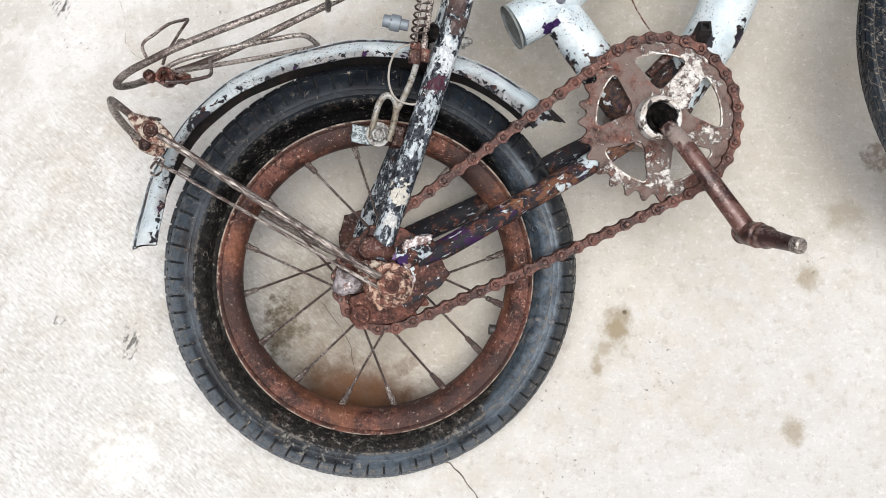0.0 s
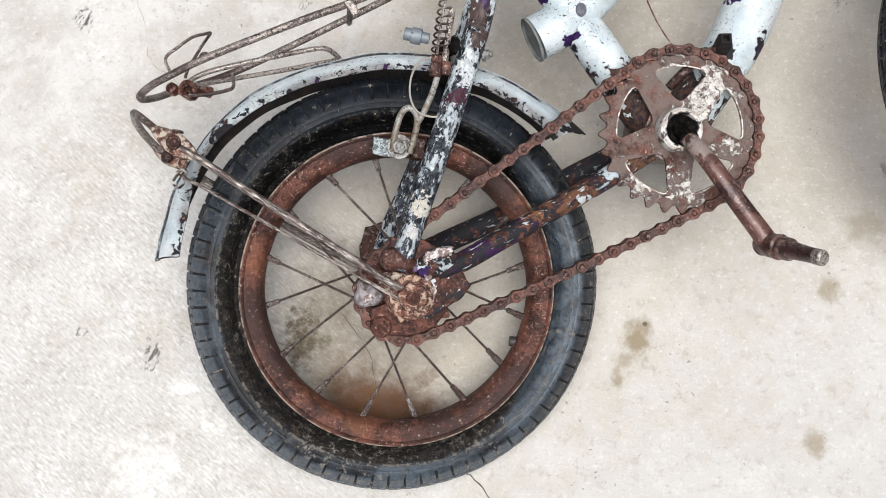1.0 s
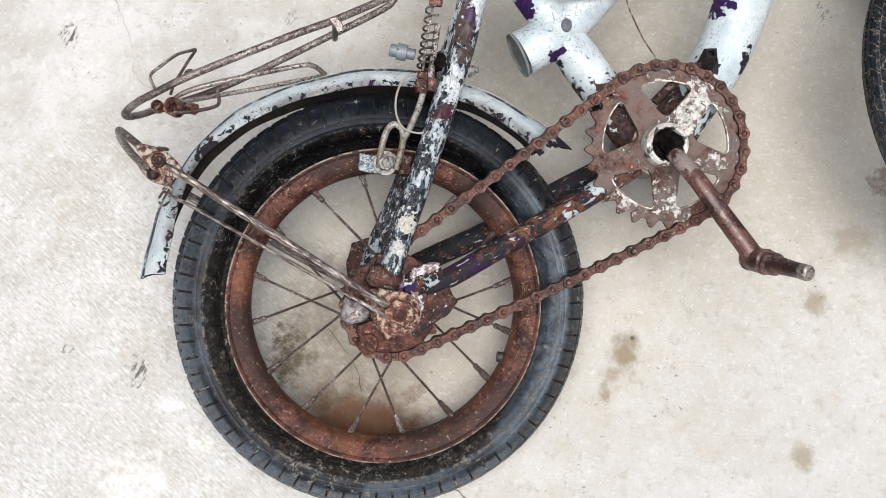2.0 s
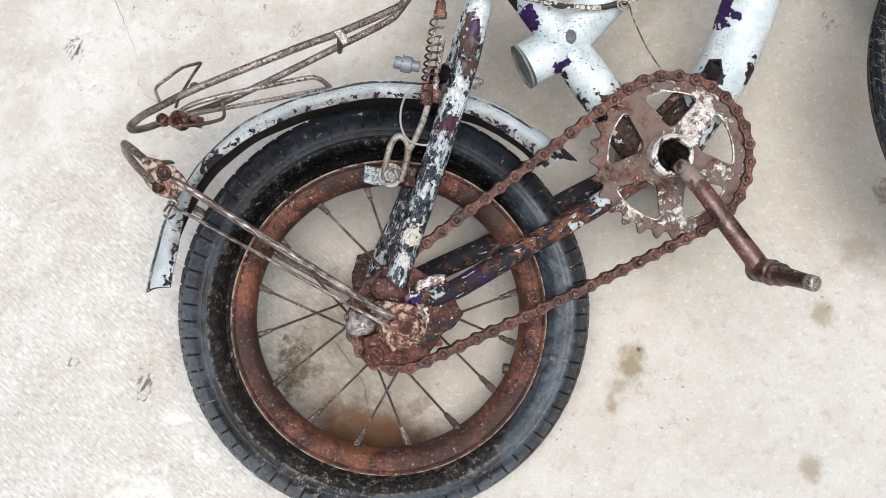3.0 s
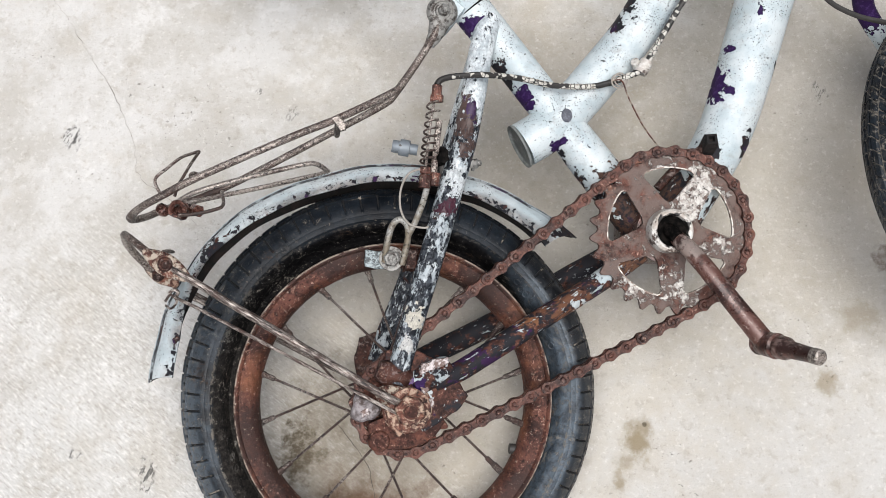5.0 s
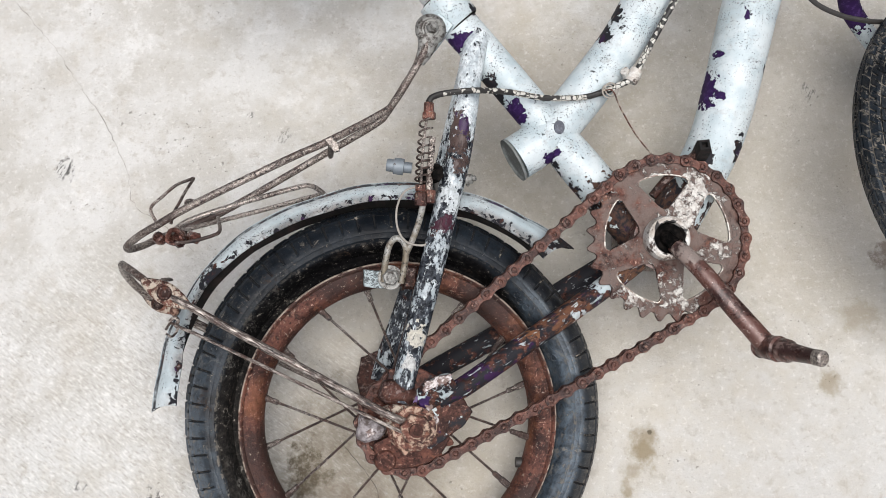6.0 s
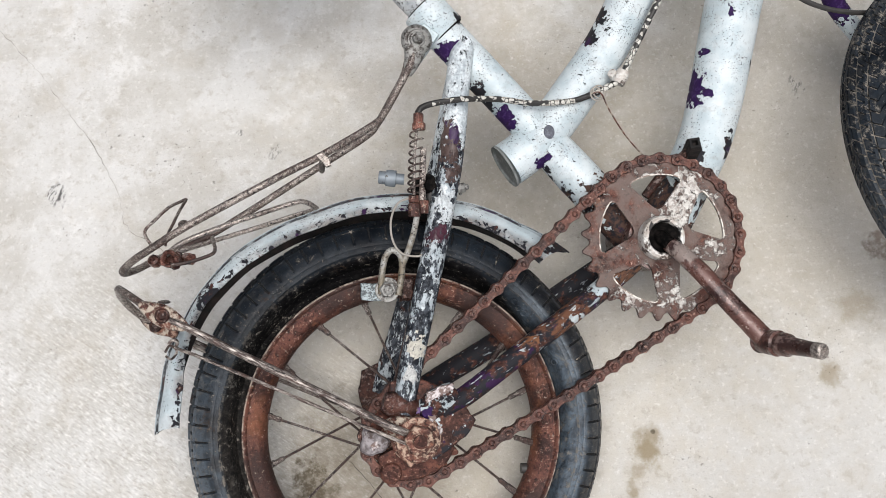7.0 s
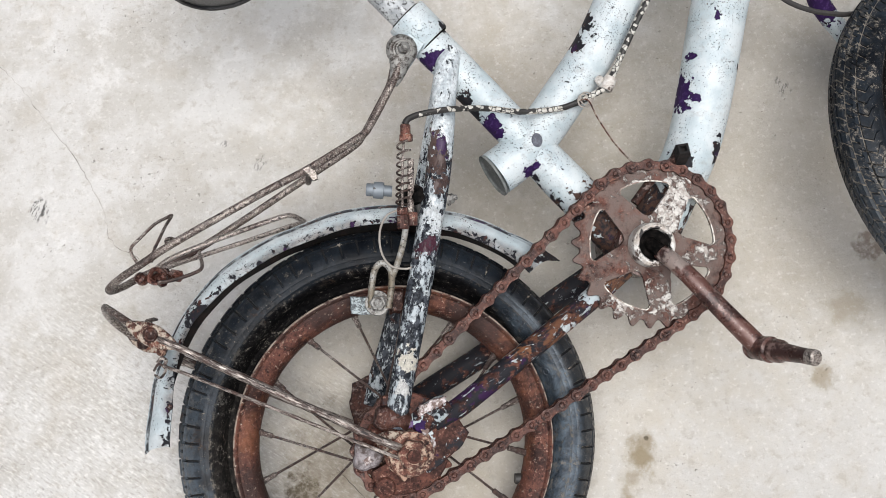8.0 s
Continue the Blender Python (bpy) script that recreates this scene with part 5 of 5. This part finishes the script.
for side, big in ((1, 1.0), (-1, 0.5)):
    bm = bmesh.new()
    turned(bm, [(0, -2.5), (10.4, -2.5), (11.0, -1.2), (10.4, 0.8), (8.6, 2.4), (7.2, 2.6), (6.6, 2.0), (5.4, 2.2), (4.9, 3.2), (0, 3.2)], (42.5, 266.5, 0), (0.05, -0.05, 1), 36)
    sweep(bm, [mm(41.5, 262, 0), mm(38.5, 254, 0.2), mm(36, 248, 0), mm(33, 243, -0.2)], lambda t: 0.0080 - 0.0050 * t, 16, 0.42)
    bmesh.ops.scale(bm, vec=(big, big, side), space=Matrix.Translation(mm(-42.5, -266.5, 0)), verts=bm.verts)
    if side < 0:
        bmesh.ops.reverse_faces(bm, faces=bm.faces)
    bmesh.ops.translate(bm, vec=mm(0, 0, side * 19), verts=bm.verts)
    part("rod_eye", bm, DULL, rack, "flattened dirty rod end bolted to the seat clamp")
bm = nut(bmesh.new(), (43.0, 266.8, 22.0), (0.1, 0, 1), 4.3, 3.2, 0.0)
part("clamp_bolt", bm, DULL, rack, "grey hexagonal bolt")
bm = plate(bmesh.new(), ragged([(-37, 192.5), (-31, 193.5), (-27.5, 189), (-27, 184), (-30, 183), (-33, 187)], 0.4, rng), 37.5, 41, 0.6)
part("rack_lug", bm, PALE_ROD, rack)
bm = bmesh.new()
sweep(bm, [mm(-32, 190.6, 36), mm(-31.5, 189.5, 0), mm(-31, 188.5, -36)], 0.0022, 10)
part("cross_rod", bm, SPECKLED, rack)
bm = rod([(-146, 137, 10), (-132, 145, 18), (-111.4, 151, 20), (-85.3, 157, 20), (-56, 163.2, 20), (-47, 163.6, 16), (-40, 160, 4), (-39.5, 159.6, -6), (-45.7, 158.6, -18), (-60, 156, -20), (-83.3, 151.2, -20), (-132, 142, -20), (-146, 137, -14)], 1.75, 10)
part("spring_clip", bm, PALE_ROD, rack, "pale speckled wire clip of the rack")
bm = rod([(-150.6, 144.5, 25), (-154.0, 154.8, 25), (-146, 162.5, 23), (-137.1, 169.7, 19), (-130, 174, 4), (-127.4, 175.6, -5), (-130.5, 173, -14), (-135.2, 168.1, -22), (-140, 161, -25), (-144.3, 154.2, -25), (-147, 146, -24)], 1.1, 9)
part("clip_handle", bm, SPECKLED, rack, "thin bent wire handle")
bm = rod([(-140, 131, 22), (-128, 131.6, 21), (-113.4, 135.0, 19), (-110.8, 138.5, 10), (-112.2, 144.5, -4), (-112.8, 148, -8)], 1.25, 9)
part("wire_hook", bm, SPECKLED, rack)
bm = bmesh.new()
coil = []
for i in range(0, 181):
    a = 2 * math.pi * i / 20
    coil.append(mm(-141 + 4.6 * math.cos(a) * (1 + 0.2 * math.sin(i)), 135.5 + 4.6 * math.sin(a), -18 + 38 * i / 180))
sweep(bm, coil, 0.0017, 7)
WET_RUST = rust_material("glossy_red_rust", 1.0, 57.0, 0.10, False, 0.26)
part("coil_spring", bm, WET_RUST, rack, "rust-caked coil spring")
bm = bmesh.new()
turned(bm, [(0, -4), (3.6, -4), (4.4, 0), (3.8, 3.2), (2.0, 4.2), (0, 3.6)], (-150.5, 135.0, 18), (-0.3, 0.4, 1), 9)
turned(bm, [(0, -6), (3.6, -6), (4.4, 2), (3.2, 4), (0, 4)], (-138.0, 132.0, 17), (0.5, -0.4, 1), 7)
turned(bm, [(0, -5), (4.2, -5), (4.4, 3), (3, 4.6), (0, 4.6)], (-128, 134, 15), (0.5, -0.2, 1), 6)
part("rust_clump", bm, WET_RUST, rack, "clump of rust-fused bolts")
bm = rod([(-126, 158, 12), (-129, 159, 18), (-131, 157.5, 22), (-130, 154, 26)], 1.4, 9)
part("rod_stub", bm, SPECKLED, rack)

struts = group_part("rack_struts", bicycle, "bent rusty struts rising from the axle behind the wheel")
bm = rod([(8, -0.5, 51), (-7.5, 8.0, 55), (-30, 22.6, 54), (-98.8, 67.4, 51), (-130, 88.0, 49), (-141, 95, 47.5), (-155, 104.5, 44), (-167, 113.5, 32), (-176, 119, 14), (-178.5, 117.5, 0), (-179, 113, -14), (-174, 103.5, -30), (-163, 92, -40), (-148, 82, -43), (-60, 30, -48), (-2, -2, -50)],
         lambda t: 0.0027 if t < 0.2 else 0.0025 if t < 0.55 else 0.0028 if t < 0.82 else 0.0024, 12)
part("strut_rod", bm, STRUT_METAL, struts, "long speckled steel rod")

part("rod_eye", eye_plate((-145.5, 98), 18, 7.4, radians(146), 47.5), BONE, struts, "flattened eye with a rusted bolt")
part("rod_eye", eye_plate((-160, 90.5), 14, 6.2, radians(146), -38), BONE, struts, "flattened eye with a rusted bolt")
for (c, r) in (((-146.3, 98.6, 49.0), 4.6), ((-161.5, 90.5, -36.4), 4.2)):
    bm = bmesh.new()
    turned(bm, [(0, -1), (r, -1), (r + 0.3, 0.8), (r - 0.7, 1.8), (r * 0.62, 1.7), (r * 0.5, 0.6), (0, 0.5)], c, (0, 0, 1), 18)
    part("bolt", bm, PLATE_RUST, struts)
bm = bmesh.new()
sweep(bm, [mm(-150, 103, 34), mm(-149, 107, 20), mm(-147, 107, 6)], 0.0026, 10, 0.5)
part("broken_tab", bm, SPECKLED, struts, "bent broken metal tab")

# rear brake
brake = group_part("rear_brake", bicycle, "rusted rear calliper brake with spring")
bm = bmesh.new()
turned(bm, [(0, -8.5), (4.0, -8.5), (4.4, -7.5), (4.4, -3.6), (5.6, -3.4), (5.8, 0), (5.6, 3.4), (3.8, 3.6), (3.8, 9), (0, 9)], (12.9, 172.6, 25), (0.96, -0.2, 0.1), 16)
part("pinch_bolt", bm, GALVANISED, brake, "grey pinch bolt with nut")
bm = bmesh.new()
coil = []
for i in range(0, 141):
    t = i / 140
    a = 2 * math.pi * 8 * t
    c = mm(32.6, 203, 40.5).lerp(mm(26.0, 160, 40), t ** 0.85)
    coil.append(c + mm(4.4 * math.cos(a), 0.7 * math.sin(a), 4.4 * math.sin(a)))
sweep(bm, coil, 0.00075, 7)
part("return_spring", bm, SPECKLED, brake, "stretched rusty coil spring")
bm = rod([(34, 209, 40.5), (29, 184, 40), (24.5, 150, 39.5)], 1.0, 9)
part("inner_wire", bm, PALE_ROD, brake)
bm = rod([(36.2, 190, 36), (33.5, 172, 36), (31, 154, 37)], 2.3, 9, 8, 0.5)
part("arm_strip", bm, PALE_ROD, brake, "pale flat brake arm")
for c, r, h in (((34.2, 204, 40.5), 4.6, 5), ((34.5, 209.5, 40.6), 3.5, 7), ((25.2, 156, 40), 3.8, 5), ((24.6, 148.5, 39.8), 4.2, 9), ((31.5, 150, 36), 3.8, 9)):
    bm = turned(bmesh.new(), [(0, -h / 2), (r - 0.5, -h / 2), (r, -h / 2 + 0.6), (r, h / 2 - 0.6), (r - 0.5, h / 2), (0, h / 2)], c, (0.12, 1, 0), 9)
    part("cable_adjuster", bm, AMBER, brake, "rust-brown threaded adjuster barrel")
bm = rod([(26.5, 146, 39), (23, 134, 36), (17.5, 121, 33), (13, 113, 32)], lambda t: 0.0021, 12, 8, 0.6)
part("calliper_arm", bm, ARM_METAL, brake, "pale bare metal calliper arm")
bm = rod([(-3.5, 95, 31), (-1.8, 106, 31), (2.0, 119, 31.5), (7, 123.6, 32), (12, 120.5, 32), (13, 113, 31.5), (10.4, 101, 31), (8, 93, 31)], 2.2, 12, 8, 0.7)
part("shoe_holder", bm, ARM_METAL, brake, "slotted loop-shaped brake shoe holder")
bm = nut(bmesh.new(), (1.2, 97.5, 31), (0, 0, 1), 5.8, 4.6, 8.2)
part("shoe_bolt", bm, DULL, brake, "domed rusty bolt with washer")
bm = plate(bmesh.new(), ragged([(-17, 92.5), (-3, 90), (-1.5, 102), (-16, 104)], 0.4, rng), 22, 30, 0.6)
part("shoe_bracket", bm, TEAL, brake, "grey-blue pressed metal bracket")
bm = plate(bmesh.new(), ragged([(9.5, 88), (20, 89), (20.5, 104), (11, 106)], 0.6, rng), 12, 24, 2.0)
part("brake_shoe", bm, PLATE_RUST, brake, "crumbling dirty brake block")
bm = rod([(22, 157, 40), (14, 154, 39), (8.6, 144, 37), (8, 131, 36), (13, 121, 35), (23, 117.6, 35), (29, 119, 35)], 0.75, 8)
part("loose_wire", bm, OLD_WIRE, brake, "thin loose pale wire loop")
bm = bmesh.new()
turned(bm, [(0, -14), (6.5, -14), (7, -6), (7, 22), (6, 24), (0, 24)], (36, 166, 5), (0.05, 0, 1), 16)
turned(bm, [(0, 0), (4, 0), (4, 14), (0, 14)], (36, 164, 29), (0.1, 0, 1), 6)
part("pivot_bolt", bm, GREASE, brake, "dark greasy pivot bolt")
bm = rod([(35, 172, 26), (40, 160, 26), (39, 140, 26), (33, 124, 26)], 4.6, 10, 8, 0.5)
part("calliper_arm", bm, BLACK, brake, "black far calliper arm")
bm = nut(bmesh.new(), (59.5, 160.5, 27), (0.95, 0.1, 0.3), 3.6, 3.6, 4.6)
part("stay_screw", bm, DULL, brake)

# cable along the frame
cable = group_part("brake_cable", bicycle, "cracked black and white brake cable")
bm = rod([(34.5, 213, 41), (38, 216.6, 40), (48, 219, 38), (68.7, 220.0, 35.5), (93.8, 218.6, 27), (118, 214.2, 22), (144.8, 213.3, 20), (160, 216, 19.5)], 2.15, 10)
part("cable_casing", bm, CASING, cable, "cracked black and white cable casing")
bm = rod([(158, 215.5, 20), (170, 219.5, 19), (183, 226, 20), (196.3, 245.8, 20), (212.3, 270.2, 20), (221, 283, 20), (240, 314, 20), (268, 360, 24)], 2.3, 10)
part("cable_casing", bm, CASING, cable, "cracked dirty white cable casing on the tube")
bm = bmesh.new()
turned(bm, [(3, -5), (4.6, -5), (5.2, 0), (4.6, 5), (3, 5)], (183.5, 226.5, 20), (0.55, 0.83, 0), 14)
turned(bm, [(0, 0), (3.4, 0), (3.2, 7), (0, 7.4)], (181, 227, 15), (-0.5, 0.5, 0.7), 10)
part("cable_clip", bm, CUP, cable, "white painted cable clip")
coil = []
bm = bmesh.new()
for i in range(61):
    a = 2 * math.pi * i / 20
    coil.append(mm(164 + 3 * i / 60 + 4.6 * math.cos(a), 216 + 2 * i / 60 + 4.8 * math.sin(a), 20 + 2.0 * math.sin(a * 0.5)))
sweep(bm, coil, 0.0006, 6)
part("loose_wire", bm, OLD_WIRE, cable)
bm = rod([(160, 217, 22), (166, 216, 26), (171, 203, 26), (182, 184, 22), (195.5, 169, 15)], 0.55, 7)
part("loose_wire", bm, BONE, cable, "thin loose tan wire end")

# seat post, clamp and saddle
BACK = Vector((-0.612, 0.791, 0))
bm = bmesh.new()
sweep(bm, [mm(72, 265, 0), mm(54, 289, 0), mm(4, 353.5, 0)], 0.0112, 28)
k = Mat("speckled_post")
post = k.mix(k.step(k.noise(60, 6, 0.7, seed=17), 0.40, 0.60), (0.30, 0.32, 0.33), (0.56, 0.585, 0.59))
post = k.mix(k.step(k.noise(420, 5, 0.72, seed=18), 0.54, 0.60), post, (0.035, 0.033, 0.033))
part("seat_post", bm, k.done(post, 0.45, 0.1, k.noise(420, 5, 0.72, seed=18), 0.0003), bicycle, "dull grey seat post with dark scale")
bm = bmesh.new()
turned(bm, [(12.6, -12.5), (15.2, -12.5), (15.8, -11.5), (15.8, 11.5), (15.2, 12.5), (12.6, 12.5)], (58.5, 283.0, 0), BACK, 40)
part("seat_clamp", bm, PAINT, bicycle, "painted seat clamp collar")
# thin near-black rings at both ends of the collar
bm = bmesh.new()
turned(bm, [(13.2, -13.6), (14.5, -13.4), (14.7, -13.0), (14.5, -12.6), (13.2, -12.6)], (58.5, 283.0, 0), BACK, 40)
turned(bm, [(10.6, 12.6), (12.4, 12.6), (12.5, 13.0), (12.0, 13.5), (10.6, 13.6)], (58.5, 283.0, 0), BACK, 40)
part("clamp_gap", bm, GREASE, bicycle, "thin black rings round the edges of the clamp")
bm = plate(bmesh.new(), [(37, 261), (48, 256), (60, 270), (50, 279), (40, 275)], -15, 15, 1.5)
part("clamp_ear", bm, PAINT, bicycle)
def skirt(s):
    """How far the saddle's lower edge hangs, along its length."""
    return min(-3.0, -20 + (s + 55) ** 2 / 130)


saddle = group_part("saddle", bicycle, "worn black vinyl saddle")
FWD, UP = Vector((0.985, 0.17, 0)), Vector((-0.17, 0.985, 0))
SEAT_AT = Vector((-16, 357.0, -27))
bm = bmesh.new()
rows = []
for i in range(31):
    t = i / 30
    s = -95 + 165 * t
    half = 33 * (1 - 0.72 * min(1, max(0, (t - 0.25) / 0.5)) ** 1.2)
    half *= math.sqrt(max(0.02, 1 - (max(0, 0.16 - t) / 0.17) ** 2)) * math.sqrt(max(0.03, 1 - (max(0, t - 0.93) / 0.075) ** 2))
    top = 26 + 16 * (1 - t) ** 2
    row = []
    for j in range(25):
        q = math.pi * j / 24
        x = math.cos(q)
        hgt = top * (math.sin(q) ** 0.7) + (skirt(s) if j in (0, 24) else 0)
        row.append(bm.verts.new((SEAT_AT + FWD * s + UP * hgt + Vector((0, 0, half * (abs(x) ** 0.8) * (1 if x > 0 else -1)))) / 1000))
    rows.append(row)
for a, b in zip(rows, rows[1:]):
    for j in range(24):
        bm.faces.new((a[j], a[j + 1], b[j + 1], b[j]))
    bm.faces.new((a[0], b[0], b[-1], a[-1]))
bm.faces.new(rows[0])
bm.faces.new(rows[-1][::-1])
part("saddle_shell", bm, VINYL, saddle, angle=50)
edge = []
for s_, sgn in [(i, 1) for i in range(31)] + [(i, -1) for i in range(30, -1, -1)]:
    t = s_ / 30
    s = -95 + 165 * t
    half = 33 * (1 - 0.72 * min(1, max(0, (t - 0.25) / 0.5)) ** 1.2)
    half *= math.sqrt(max(0.02, 1 - (max(0, 0.16 - t) / 0.17) ** 2)) * math.sqrt(max(0.03, 1 - (max(0, t - 0.93) / 0.075) ** 2))
    edge.append((SEAT_AT + FWD * s + UP * skirt(s) + Vector((0, 0, sgn * half))) / 1000)
bm = sweep(bmesh.new(), edge, 0.0022, 8, closed=True)
part("saddle_piping", bm, VINYL, saddle, "shiny black edge piping")

# head, fork and front wheel
STEER = Vector((-0.6606, 0.7507, 0))
TURN_A = radians(-20)
AHEAD = Vector((0.7507, 0.6606, 0)) * math.cos(TURN_A) + Vector((0, 0, 1)) * math.sin(TURN_A)
ACROSS = AHEAD.cross(STEER)
HUB = Vector((468.5, 150, 27))
bm = bmesh.new()
turned(bm, [(14, -52), (19, -52), (19.5, -48), (17.5, -44), (17.5, 44), (19.5, 48), (19, 52), (14, 52)], (290, 372, 4), STEER, 36)
part("head_tube", bm, PAINT, frame_part)
fork = group_part("fork", bicycle, "purple and white painted front fork")
FORK_PAINT = chipped_paint("fork_paint", 0.05, [((0.352, 0.268, 0.0), 0.022, (1, 1, 0.5))], 25.0)
crown = HUB + STEER * 176
for s in (1, -1):
    bm = bmesh.new()
    pts = [crown + ACROSS * s * 10 + AHEAD * 10, crown + ACROSS * s * 26 - STEER * 6 + AHEAD * 13, crown + ACROSS * s * 36 - STEER * 30 + AHEAD * 13, HUB + ACROSS * s * 40 + STEER * 60 + AHEAD * 6, HUB + ACROSS * s * 44]
    sweep(bm, curve_points([p / 1000 for p in pts], 8), lambda t: 0.0085 - 0.002 * t, 18)
    part("fork_blade", bm, FORK_PAINT, fork)
bm = bmesh.new()
turned(bm, [(0, -6), (11, -6), (12, -3), (12, 12), (11, 16), (11, 60), (0, 60)], crown + AHEAD * 10, STEER, 28)
part("fork_crown", bm, FORK_PAINT, fork)
front_wheel = group_part("front_wheel", bicycle)
front_pose = Matrix.Translation(HUB / 1000) @ Matrix((AHEAD, STEER, ACROSS)).transposed().to_4x4()
front_wheel.matrix_basis = front_pose
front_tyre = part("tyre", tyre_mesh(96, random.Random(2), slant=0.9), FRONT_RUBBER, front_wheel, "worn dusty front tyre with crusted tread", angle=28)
front_tyre.data.materials.append(FRONT_GROOVE)
part("rim", rim_mesh(), RIM_RUST, front_wheel, "rusted brown steel rim")
build_spokes(front_wheel, (0, 0, 22), (0, 0, -22), 16.0, 4.0, "thin speckled wire spoke")
bm = bmesh.new()
turned(bm, [(4, -48), (4, -30), (9, -30), (10, -25), (20, -24), (20, -21), (11, -19), (10, 0), (11, 19), (20, 21), (20, 24), (10, 25), (9, 30), (4, 30), (4, 48)], seg=32)
part("hub", bm, CRUSTED, front_wheel, "crusted rusty hub shell")
bm = rod([(292, 318, 34), (303, 288, 32), (316.7, 270.5, 30), (336.7, 260.2, 29), (357.7, 255.7, 27), (372, 256, 20)], 1.9, 9)
part("front_cable", bm, BLACK, bicycle, "thin black front brake cable")
